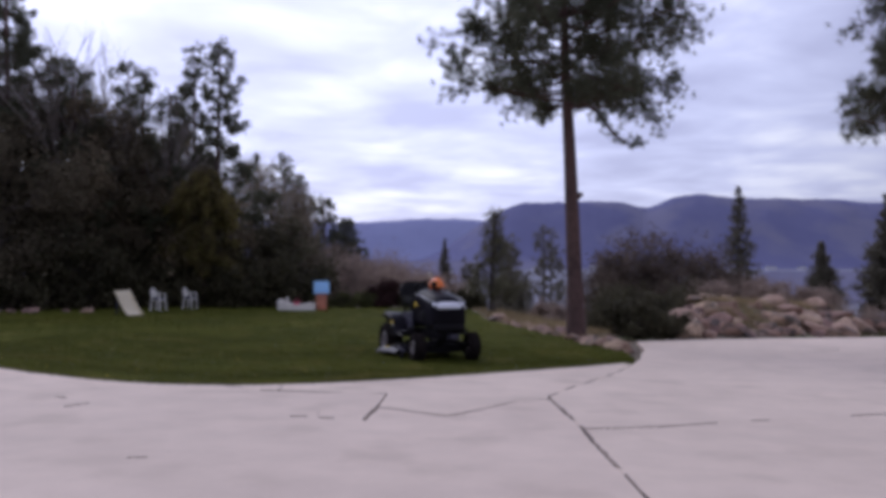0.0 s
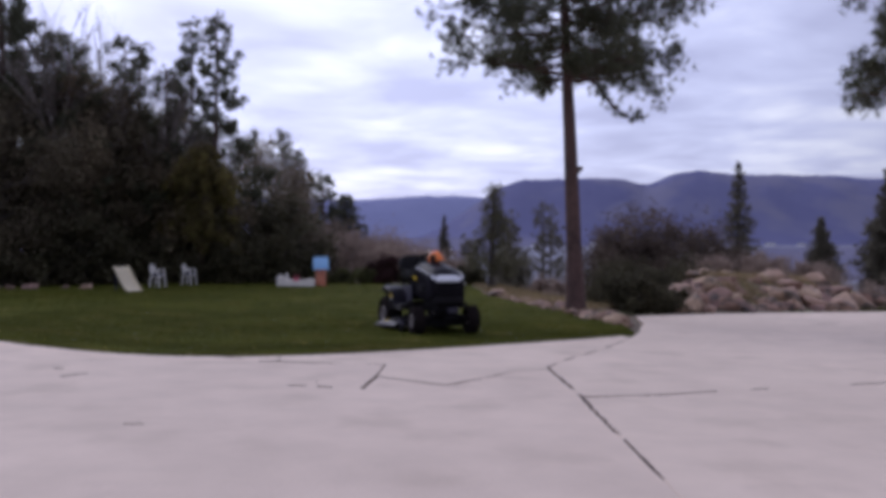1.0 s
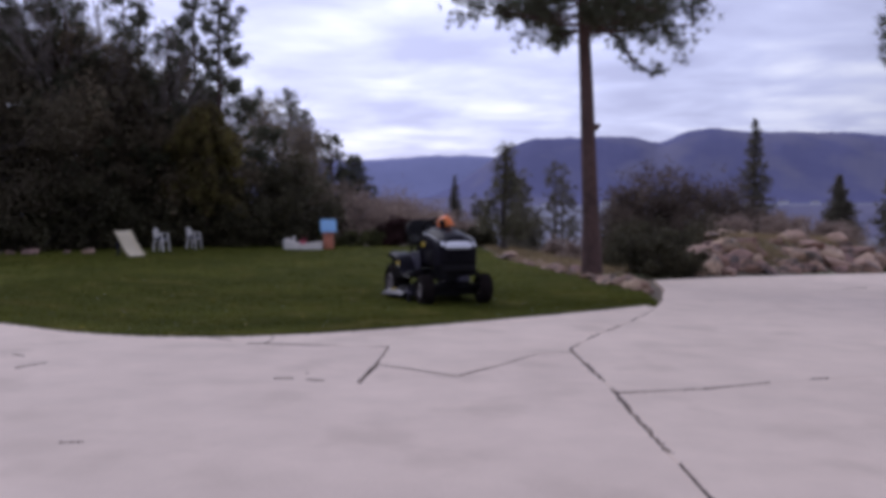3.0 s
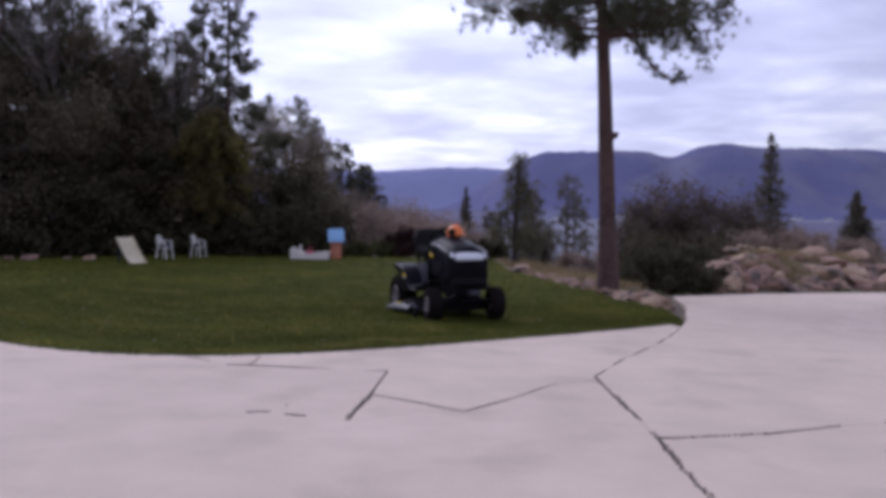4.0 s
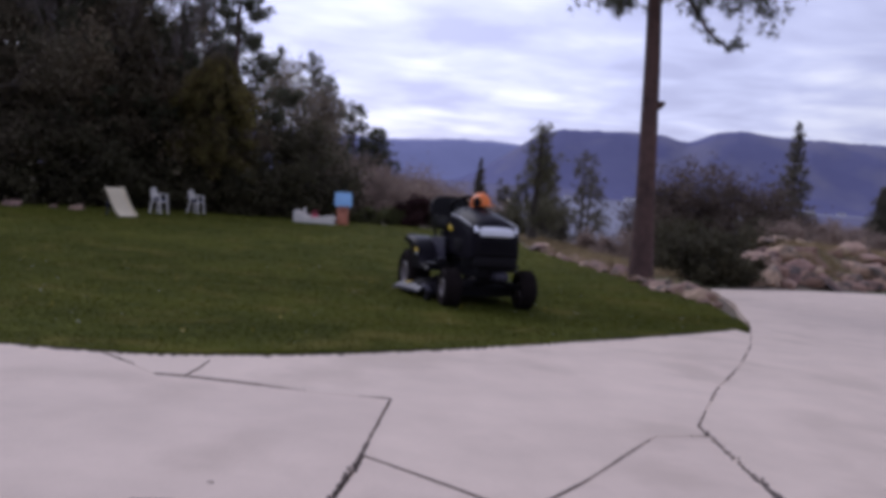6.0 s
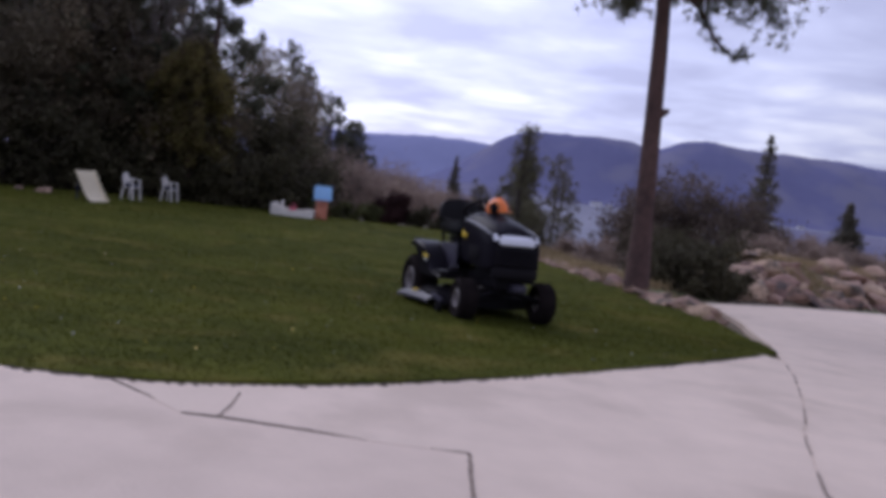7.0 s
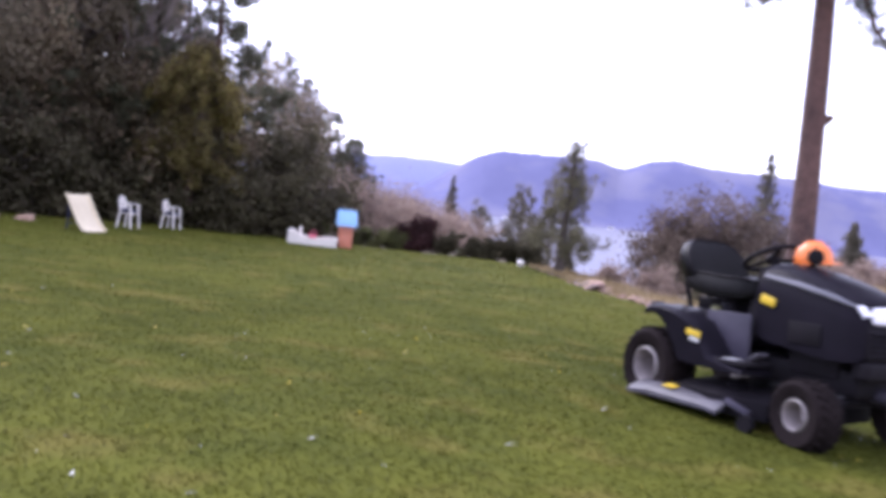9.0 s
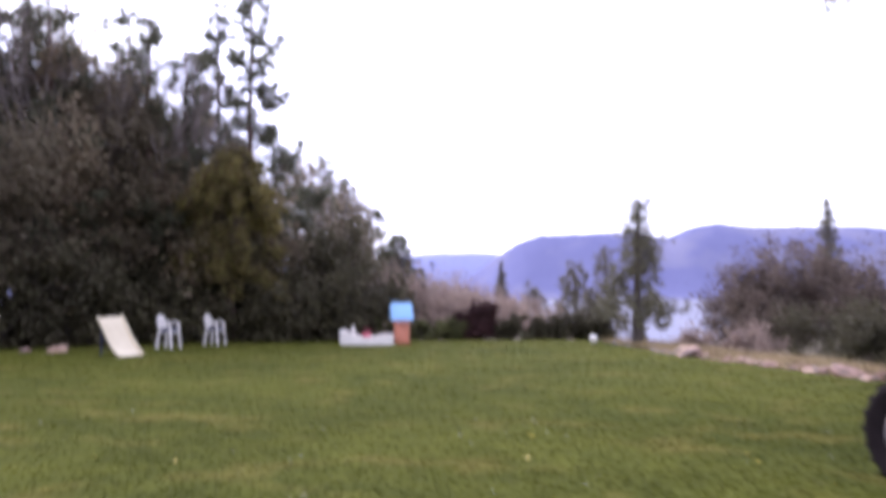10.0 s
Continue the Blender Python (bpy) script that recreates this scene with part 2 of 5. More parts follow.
def mesh_of(name, verts, faces, smooth=True):
    """A mesh from arrays: faces is an (n, 3) or (n, 4) array, or a list of such arrays."""
    me = bpy.data.meshes.new(name)
    v = np.asarray(verts, np.float32).reshape(-1, 3)
    sets = [np.asarray(f, np.int32) for f in (faces if isinstance(faces, list) else [faces])]
    loops = np.concatenate([f.ravel() for f in sets])
    sizes = np.concatenate([np.full(len(f), f.shape[1], np.int32) for f in sets])
    me.vertices.add(len(v))
    me.vertices.foreach_set("co", v.ravel())
    me.loops.add(len(loops))
    me.loops.foreach_set("vertex_index", loops)
    me.polygons.add(len(sizes))
    me.polygons.foreach_set("loop_start", np.concatenate([[0], np.cumsum(sizes)[:-1]]).astype(np.int32))
    me.polygons.foreach_set("use_smooth", np.full(len(sizes), smooth))
    me.update(calc_edges=True)
    me.validate()
    return me


def part(name, data, material, parent=None, label="", smooth=True, at=None):
    """One mesh object under a thing or a part. data: a bmesh or a mesh."""
    if isinstance(data, bmesh.types.BMesh):
        me = bpy.data.meshes.new(name)
        bmesh.ops.recalc_face_normals(data, faces=data.faces[:])
        for f in data.faces:
            f.smooth = smooth
        data.to_mesh(me)
        data.free()
        if smooth:
            me.set_sharp_from_angle(angle=radians(40))
    else:
        me = data
    if not me.materials:
        me.materials.append(material)
    ob = new(name, me)
    if parent:
        ob.parent = parent
    if at is not None:
        ob.matrix_basis = at
    if label:
        ob["label"] = label
    return ob


def thing(name, m, label, category, group="", kind=""):
    ob = new(name)
    ob.empty_display_size = 0.2
    ob.matrix_basis = m
    return tagged(ob, label, category, group, kind)


def rbox(size, loc=(0, 0, 0), rot=(0, 0, 0), bev=0.01, seg=2, bm=None):
    """A box with rounded edges, added to bm."""
    bm = bm or bmesh.new()
    made = bmesh.ops.create_cube(bm, size=1.0)["verts"]
    bmesh.ops.scale(bm, vec=size, verts=made)
    if bev:
        es = list({e for v in made for e in v.link_edges})
        got = bmesh.ops.bevel(bm, geom=es, offset=min(bev, min(size) * 0.45), segments=seg, profile=0.5, affect="EDGES")
        made = list({v for f in got["faces"] for v in f.verts} | {v for v in made if v.is_valid})
    bmesh.ops.transform(bm, matrix=pose(*loc, *rot), verts=made)
    return bm


def tube_arrays(pts, radii, n=7):
    """A tapered tube along points: vertices and quads."""
    pts = np.asarray(pts, float)
    d = np.gradient(pts, axis=0)
    d /= np.linalg.norm(d, axis=1, keepdims=True) + 1e-9
    ref = np.where(np.abs(d[:, 2:3]) > 0.9, [[1.0, 0, 0]], [[0, 0, 1.0]])
    a = np.cross(d, ref)
    a /= np.linalg.norm(a, axis=1, keepdims=True) + 1e-9
    b = np.cross(d, a)
    th = np.linspace(0, 2 * math.pi, n, endpoint=False)
    r = np.asarray(radii, float)[:, None, None]
    v = pts[:, None] + r * (np.cos(th)[None, :, None] * a[:, None] + np.sin(th)[None, :, None] * b[:, None])
    k = len(pts)
    i, j = np.meshgrid(np.arange(k - 1), np.arange(n), indexing="ij")
    q = np.stack([i * n + j, i * n + (j + 1) % n, (i + 1) * n + (j + 1) % n, (i + 1) * n + j], -1).reshape(-1, 4)
    return v.reshape(-1, 3), q


class Pile:
    """Gathers pieces of geometry into one mesh."""

    def __init__(self):
        self.v, self.q, self.t, self.n = [], [], [], 0

    def add(self, v, q=None, t=None):
        self.v.append(v)
        if q is not None:
            self.q.append(q + self.n)
        if t is not None:
            self.t.append(t + self.n)
        self.n += len(v)

    def mesh(self, name, smooth=True):
        f = [np.concatenate(x) for x in (self.q, self.t) if x]
        return mesh_of(name, np.concatenate(self.v), f, smooth)


def tube(pts, r, n=10, bm=None):
    """A round bar along points, closed at both ends, in a bmesh."""
    bm = bm or bmesh.new()
    radii = r if isinstance(r, (list, tuple)) else [r] * len(pts)
    v, q = tube_arrays(pts, radii, n)
    vs = [bm.verts.new(p) for p in v]
    for f in q:
        bm.faces.new([vs[k] for k in f])
    bm.faces.new(vs[:n][::-1])
    bm.faces.new(vs[-n:])
    return bm


def loft(rings, bm=None, close=True):
    """A skin over rings of equally many points, closed at both ends."""
    bm = bm or bmesh.new()
    rows = [[bm.verts.new(p) for p in ring] for ring in rings]
    n = len(rows[0])
    for a, b in zip(rows, rows[1:]):
        for k in range(n):
            bm.faces.new((a[k], a[(k + 1) % n], b[(k + 1) % n], b[k]))
    if close:
        bm.faces.new(rows[0][::-1])
        bm.faces.new(rows[-1])
    return bm


def lathe(profile, n=28, bm=None, axis="y", close=True):
    """A turned shape: profile of (radius, along), about the y or z axis."""
    rings = []
    for r, s in profile:
        ring = []
        for k in range(n):
            a = 2 * math.pi * k / n
            ring.append((r * math.cos(a), s, r * math.sin(a)) if axis == "y" else (r * math.cos(a), r * math.sin(a), s))
        rings.append(ring)
    return loft(rings, bm, close)


# ---- the lie of the land ----


def smooth01(a):
    a = np.clip(a, 0, 1)
    return a * a * (3 - 2 * a)


def drive_z(x, y):
    return 0.322 - 0.025 * x - 0.0823 * y


def lawn_z(x, y):
    """The lawn dips a little behind its edge, swells under the mower and flattens out farther on."""
    behind = y - np.interp(x, [-18, -8, -4.26, -2.6, -1.9, -0.44, 1.2, 2.55, 4], [18.5, 10.6, 7.5, 6.45, 6.42, 7.3, 8.95, 10.45, 12])
    dip = 0.085 * smooth01((behind - 0.1) / 2.2)
    swell = 0.04 * np.exp(-((x + 0.2) ** 2 + (y - 11.1) ** 2) / 2.4)
    return drive_z(x, y) - dip + swell + 0.0385 * 1.5 * np.log1p(np.exp(np.clip((y - 13) / 1.5, -30, 30)))


ROCK_LINE = [(2.64, 10.68), (2.95, 12.2), (3.25, 13.9), (3.0, 15.4), (2.7, 17.4), (2.2, 19.3), (1.75, 21.5), (1.35, 24.5), (1.2, 28.0), (1.1, 31.0)]
RY = [p[1] for p in ROCK_LINE]
RX = [p[0] for p in ROCK_LINE]


def land_z(x, y):
    """The bare ground, from the yard down to the lake."""
    x, y = np.asarray(x, float), np.asarray(y, float)
    r = np.hypot(x, y)
    right = smooth01((x - np.interp(y, RY, RX) - 0.15) / 1.4) * smooth01((y - 10) / 3)
    z = lawn_z(x, y) * (1 - right) + drive_z(x, y) * right
    far = (x - 4.2) * -0.69 + (y - 17.6) * 0.724
    bank = 1.1 * smooth01((far - 0.1) / 2.3) * smooth01((x - 6.0) / 3.0) * (1 - smooth01((far - 5) / 10))
    z = z + bank
    az = x / np.maximum(np.abs(y), 1.0)
    start = 33 + 75 * smooth01((0.02 - az) / 0.10)
    near = np.minimum(r, 36)
    zc = np.maximum(z, -2.9 + 0 * near)
    fall = 0.165 * np.maximum(r - start, 0) * smooth01((r - start) / 12)
    out = np.where(r > 30, zc, z) - fall
    return np.maximum(out, -125) - 0.06


def ground_at(x, y):
    return float(land_z(x, y))


def on_lawn(x, y, rz=0.0, lean=True):
    """A pose resting on the lawn, upright or following its slope."""
    z = float(lawn_z(x, y))
    e = 0.05
    nrm = Vector((-(float(lawn_z(x + e, y)) - z) / e, -(float(lawn_z(x, y + e)) - z) / e, 1)).normalized()
    q = Vector((0, 0, 1)).rotation_difference(nrm) if lean else Matrix.Identity(3).to_quaternion()
    return Matrix.Translation((x, y, z)) @ q.to_matrix().to_4x4() @ pose(0, 0, 0, 0, 0, rz)


def grid_mesh(name, xs, ys, fn):
    gx, gy = np.meshgrid(xs, ys)
    v = np.stack([gx, gy, fn(gx, gy)], -1).reshape(-1, 3)
    w, h = len(xs), len(ys)
    i, j = np.meshgrid(np.arange(h - 1), np.arange(w - 1), indexing="ij")
    q = np.stack([i * w + j, i * w + j + 1, (i + 1) * w + j + 1, (i + 1) * w + j], -1).reshape(-1, 4)
    return mesh_of(name, v, q)


u = np.linspace(-1, 1, 261)
xs = np.sinh(u * 6.2) / math.sinh(6.2) * 4300
ys = np.sinh(np.linspace(-0.72, 1, 241) * 6.0) / math.sinh(6.0) * 4500 + 12
tagged(part("ground", grid_mesh("ground", xs, ys, land_z), M_SOIL), "brown earth hillside falling away towards the lake", "ground", kind="structure")

# lake
water = mesh_of("water", [(-300, 700, -112), (4600, 500, -112), (4600, 4200, -112), (-300, 4200, -112)], np.array([[0, 1, 2, 3]]))
tagged(part("water", water, M_WATER), "pale grey lake, the sky's reflection put into its colour", "lake", kind="structure")


def far_land(name, dist, depth, left, right, ridge, base, rough, material, label, category="mountain"):
    """Land across the lake: a heightfield over azimuth and depth, rising from the shore to its ridge."""
    na, nd = 300, 26
    v = []
    for k in range(nd):
        s = k / (nd - 1)
        d = dist + depth * s
        prof = float(smooth01(np.array(s / 0.8))) ** 0.85
        for a in np.linspace(left, right, na):
            n1 = noise.fractal((a * 9, s * 2.2, dist * 0.01), 0.9, 2.1, 5)
            n2 = noise.noise((a * 70, s * 5.0, dist * 0.01))
            n2 += 1.3 * noise.noise((a * 150, s * 7.0, 2.0)) + 0.7 * noise.noise((a * 420, s * 16.0, 4.0))
            z = base + (ridge(a) - base) * prof + rough * (n1 + 0.25 * n2) * (0.2 + 0.8 * s) * (0.45 if s > 0.8 else 1.0)
            v.append((a * d, d, z))
    i, j = np.meshgrid(np.arange(nd - 1), np.arange(na - 1), indexing="ij")
    q = np.stack([i * na + j, i * na + j + 1, (i + 1) * na + j + 1, (i + 1) * na + j], -1).reshape(-1, 4)
    tagged(part(name, mesh_of(name, v, q), material), label, category, kind="structure")


def bell(a, c, w):
    return math.exp(-(((a - c) / w) ** 2))


def step01(a):
    a = min(max(a, 0), 1)
    return a * a * (3 - 2 * a)


# the air is clear; the bluish materials carry the haze
far_land("backdrop_1", 4000, 600, -0.9, 0.3, lambda a: 112 + 18 * bell(a, -0.02, 0.05) + 12 * bell(a, 0.03, 0.03) + 60 * bell(a, -0.4, 0.15), -112, 14, M_MOUNT2, "far ridge across the lake, haze put into its blue colour")
far_land("backdrop_2", 3250, 900, -0.06, 0.95, lambda a: -90 + 292 * step01((a + 0.04) / 0.15) - 34 * bell(a, 0.262, 0.02) + 38 * bell(a, 0.329, 0.05) + 20 * bell(a, 0.42, 0.05) + 16 * bell(a, 0.5, 0.03) + 30 * bell(a, 0.75, 0.1), -112, 15, M_MOUNT, "forested mountains beyond the lake, haze put into their dark blue")
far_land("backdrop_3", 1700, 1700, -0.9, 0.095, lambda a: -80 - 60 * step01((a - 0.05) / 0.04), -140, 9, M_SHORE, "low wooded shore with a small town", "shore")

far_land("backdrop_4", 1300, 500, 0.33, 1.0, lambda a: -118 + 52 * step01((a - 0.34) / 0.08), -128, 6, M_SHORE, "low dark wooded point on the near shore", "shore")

# ---- lawn and concrete ----


def curve(points, n):
    """n points at even steps along a smoothed line."""
    p = np.asarray(points, float)
    for _ in range(3):
        a = p[:-1] * 0.75 + p[1:] * 0.25
        b = p[:-1] * 0.25 + p[1:] * 0.75
        p = np.concatenate([p[:1], np.stack([a, b], 1).reshape(-1, 2), p[-1:]])
    s = np.r_[0, np.cumsum(np.linalg.norm(np.diff(p, axis=0), axis=1))]
    t = np.linspace(0, s[-1], n)
    return np.stack([np.interp(t, s, p[:, 0]), np.interp(t, s, p[:, 1])], -1)


def hump(pts):
    """The small unevenness of the turf."""
    return np.array([noise.noise((x * 0.6, y * 0.6, 1.7)) * 0.018 + noise.noise((x * 2.0, y * 2.0, 7.7)) * 0.006 for x, y in pts.tolist()])


LAWN_EDGE = [(-18, 18.5), (-12, 13.8), (-8, 10.6), (-5.6, 8.6), (-4.26, 7.5), (-3.4, 6.9), (-2.6, 6.45), (-1.9, 6.42), (-1.3, 6.62), (-0.44, 7.3), (0.3, 8.05), (1.2, 8.99), (2.1, 10.0), (2.64, 10.68)]
LAWN_BACK = [(-18, 20.5), (-13, 21.5), (-11.0, 24.0), (-9.4, 26.8), (-6.5, 28.2), (-3.5, 29.6), (-0.5, 30.6), (1.1, 31.0)] + ROCK_LINE[-2:0:-1] + [(2.64, 10.68)]
edge, back = curve(LAWN_EDGE, 200), curve(LAWN_BACK, 200)
wob = np.array([noise.noise((t * 0.35, 3.3, 0)) for t in range(200)])
edge[:, 1] += 0.025 * wob * np.linspace(1, 0, 200) ** 0.2
rows_n = 80
v = (np.linspace(0, 1, rows_n)[:, None, None] ** 1.5) * (back - edge)[None] + edge[None]
v3 = np.concatenate([v.reshape(-1, 2), (lawn_z(v[..., 0], v[..., 1]).ravel() + hump(v.reshape(-1, 2)) + 0.012)[:, None]], 1)
i, j = np.meshgrid(np.arange(rows_n - 1), np.arange(199), indexing="ij")
q = np.stack([i * 200 + j, i * 200 + j + 1, (i + 1) * 200 + j + 1, (i + 1) * 200 + j], -1).reshape(-1, 4)
skirt = v3[:200].copy()
skirt[:, 2] -= 0.12
k = np.arange(199)
q = np.concatenate([q, np.stack([k + rows_n * 200, k + 1 + rows_n * 200, k + 1, k], -1)])
tagged(part("lawn", mesh_of("lawn", np.concatenate([v3, skirt]), q), M_LAWN), "green mown lawn with clover and dry patches", "lawn", kind="structure")


def inside(poly, p):
    """Which points lie in the polygon."""
    poly = np.asarray(poly)
    x, y = p[:, 0], p[:, 1]
    got = np.zeros(len(p), bool)
    for (x1, y1), (x2, y2) in zip(poly, np.roll(poly, -1, 0)):
        c = ((y1 > y) != (y2 > y)) & (x < (x2 - x1) * (y - y1) / (y2 - y1 + 1e-12) + x1)
        got ^= c
    return got


LAWN_POLY = np.concatenate([edge, back[::-1]])


def blades(name, n, box, height, width, seed, label, material=None, clump=0.0, poly=None, zfn=None, fade=None, rise=0.0):
    rng = np.random.default_rng(seed)
    p = rng.uniform((box[0], box[1]), (box[2], box[3]), (n, 2))
    if fade:
        p = p[rng.random(n) < np.interp(p[:, 1], *fade)]
    if clump:
        keep = np.array([noise.noise((a * 1.1, b * 1.1, seed)) for a, b in p]) > clump
        p = p[keep]
    p = p[inside(LAWN_POLY if poly is None else poly, p)]
    n = len(p)
    z = zfn(p[:, 0], p[:, 1]) + 0.010 if zfn else lawn_z(p[:, 0], p[:, 1]) + hump(p) + 0.011 + rise
    h = height * rng.uniform(0.5, 1.25, n)
    th = rng.uniform(0, 2 * math.pi, n)
    lean = rng.normal(0, 1.5, (n, 2))
    w = width * rng.uniform(0.6, 1.3, n)
    base = np.c_[p, z]
    side = np.c_[np.cos(th), np.sin(th), np.zeros(n)] * w[:, None]
    tip = base + np.c_[lean * h[:, None], h]
    v = np.stack([base - side, base + side, tip], 1).reshape(-1, 3)
    f = np.arange(3 * n).reshape(-1, 3)
    me = mesh_of(name, v, f, False)
    tagged(part(name, me, material or M_BLADE), label, "grass", kind="stuff")


blades("grass", 290000, (-7, 6.2, 3.2, 17), 0.013, 0.0048, 11, "short green grass blades of the mown lawn", fade=((10, 17), (1, 0)))
blades("grass", 130000, (-13, 8, 3.2, 22), 0.014, 0.007, 12, "short green grass blades of the mown lawn", fade=((8, 14, 17, 22), (0, 1, 1, 0)))
blades("grass", 70000, (-16, 14, 3.2, 31), 0.018, 0.012, 13, "short green grass blades of the mown lawn", fade=((14, 21), (0, 1)))
blades("grass_tufts", 30000, (-7, 6.2, 3.2, 14), 0.014, 0.007, 14, "longer yellow-green tufts standing in the lawn", clump=-0.05)

# slabs of the driveway, parted by cracks and joints
C_DOWN = [(-0.44, 5.29), (-0.47, 4.70), (-0.52, 3.0), (-0.60, -9.0)]
A_LINE = [(0.83, 6.14), (0.82, 5.0), (0.815, 4.53), (0.785, 3.98), (0.77, 3.3), (0.74, 2.5), (0.68, -9.0)]
E_LINE = [(-0.44, 5.29), (-0.13, 5.06), (0.03, 4.93), (0.23, 5.24), (0.60, 5.90), (0.82, 5.98)]
D_LINE = [(-0.43, 6.08), (-0.69, 6.07), (-1.0, 6.10), (-1.29, 6.12), (-1.42, 6.11), (-1.60, 6.28), (-1.85, 6.46)]
D_FORK = [(-1.30, 6.12), (-1.30, 6.30), (-1.32, 6.50)]
B_LINE = [(0.815, 4.53), (1.33, 4.70), (1.73, 4.92), (5.0, 6.4), (9.6, 8.6)]
F_LINE = [(0.83, 6.14), (1.15, 6.96), (1.6, 7.93), (2.08, 9.08), (2.45, 10.1), (2.66, 10.72)]
edge2 = edge[::4]
mid = int(np.argmin(np.abs(edge2[:, 0] + 1.87)))
lawn_left = [tuple(p + (0, 0.05)) for p in edge2[: mid + 1]]
D_LINE[-1] = lawn_left[-1]
lawn_right = [tuple(p + (-0.02, 0.05)) for p in edge2[mid + 1:]]
FAR_EDGE = [(2.86, 11.3), (3.2, 12.6), (3.62, 14.0), (4.05, 16.0), (4.4, 17.7), (7.5, 20.9), (12.2, 24.8), (16.5, 28.1), (10.6, 17.5), (9.6, 13.0)]
SLIT = [(-0.47, 4.72), (-0.475, 4.66), (-0.465, 4.66), (-0.46, 4.72), (-0.432, 5.28)]
SLABS = [
    lawn_right + F_LINE[::-1][1:] + E_LINE[::-1] + D_LINE,
    lawn_left + D_LINE[::-1] + [C_DOWN[0]] + SLIT + E_LINE[1:] + A_LINE[1:] + [(-22, -9.0), (-22, 16)],
    F_LINE + FAR_EDGE + B_LINE[::-1] + [A_LINE[1], E_LINE[-1]],
    B_LINE + [(9.6, -9.0)] + A_LINE[::-1][:-3],
]


def slab_mesh(poly, gap, thick):
    """A slab of the given plan, drawn in by half the joint, with a chipped edge and sides."""
    p = np.asarray(poly, float)
    fine = []
    for a, b in zip(p, np.roll(p, -1, 0)):
        n = int(np.clip(np.linalg.norm(b - a) / 0.12, 1, 40))
        for s in range(n):
            c = a + (b - a) * s / n
            if s:
                c = c + 0.012 * np.array([noise.noise((c[0] * 3, c[1] * 3, 5)), noise.noise((c[0] * 3, c[1] * 3, 9))])
            fine.append(c)
    p = np.array(fine)
    if np.sum(p[:, 0] * np.roll(p[:, 1], -1) - p[:, 1] * np.roll(p[:, 0], -1)) < 0:
        p = p[::-1]
    t = np.roll(p, -1, 0) - np.roll(p, 1, 0)
    t /= np.linalg.norm(t, axis=1, keepdims=True) + 1e-9
    inn = np.c_[-t[:, 1], t[:, 0]]
    bm = bmesh.new()
    rings = []
    for off, dz in ((gap, -thick), (gap, -0.004), (gap + 0.004, 0.0)):
        r = p + inn * off
        rings.append([bm.verts.new((x, y, float(drive_z(x, y)) + dz)) for x, y in r])
    n = len(p)
    for a, b in zip(rings, rings[1:]):
        for k in range(n):
            bm.faces.new((a[k], a[(k + 1) % n], b[(k + 1) % n], b[k]))
    es = [bm.edges.get((rings[2][k], rings[2][(k + 1) % n])) for k in range(n)]
    bmesh.ops.triangle_fill(bm, edges=es, use_beauty=True)
    return bm


drive = thing("road", Matrix.Identity(4), "pale grey concrete driveway, cracked into large slabs", "driveway", kind="structure")
for poly in SLABS:
    part("slab", slab_mesh(poly, 0.0006, 0.1), M_CONC, drive, smooth=False)


def filler(line, width, seed, skip=0.25):
    """Dark dirt and moss lodged in a joint, as low uneven lumps."""
    rng = np.random.default_rng(seed)
    pile = Pile()
    for a, b in zip(line, line[1:]):
        a, b = np.array(a), np.array(b)
        n = max(1, int(np.linalg.norm(b - a) / (width * 0.5)))
        for s in range(n):
            c = a + (b - a) * (s + rng.random()) / n
            grow = noise.noise((c[0] * 2.2, c[1] * 2.2, seed)) + 0.35
            if grow < skip:
                continue
            grow = max(grow, 0.3 if skip < 0 else 0.1)
            c = c + rng.normal(0, width * 0.25, 2)
            w = width * grow * rng.uniform(0.5, 1.1)
            z = float(drive_z(c[0], c[1]))
            m = 7
            th = np.linspace(0, 2 * math.pi, m, endpoint=False) + rng.random()
            d = (b - a) / np.linalg.norm(b - a)
            ring = np.outer(np.cos(th), d) * w * 1.5 + np.outer(np.sin(th), (-d[1], d[0])) * w * 0.8
            v = np.concatenate([np.c_[c + ring, np.full(m, z - 0.012)], np.c_[c + ring * 0.6, np.full(m, z + 0.004)], [[*c, z + 0.007]]])
            k = np.arange(m)
            qd = np.stack([k, (k + 1) % m, (k + 1) % m + m, k + m], -1)
            tr = np.stack([k + m, (k + 1) % m + m, np.full(m, 2 * m)], -1)
            pile.add(v, qd, tr)
    return pile.mesh("joint_dirt")


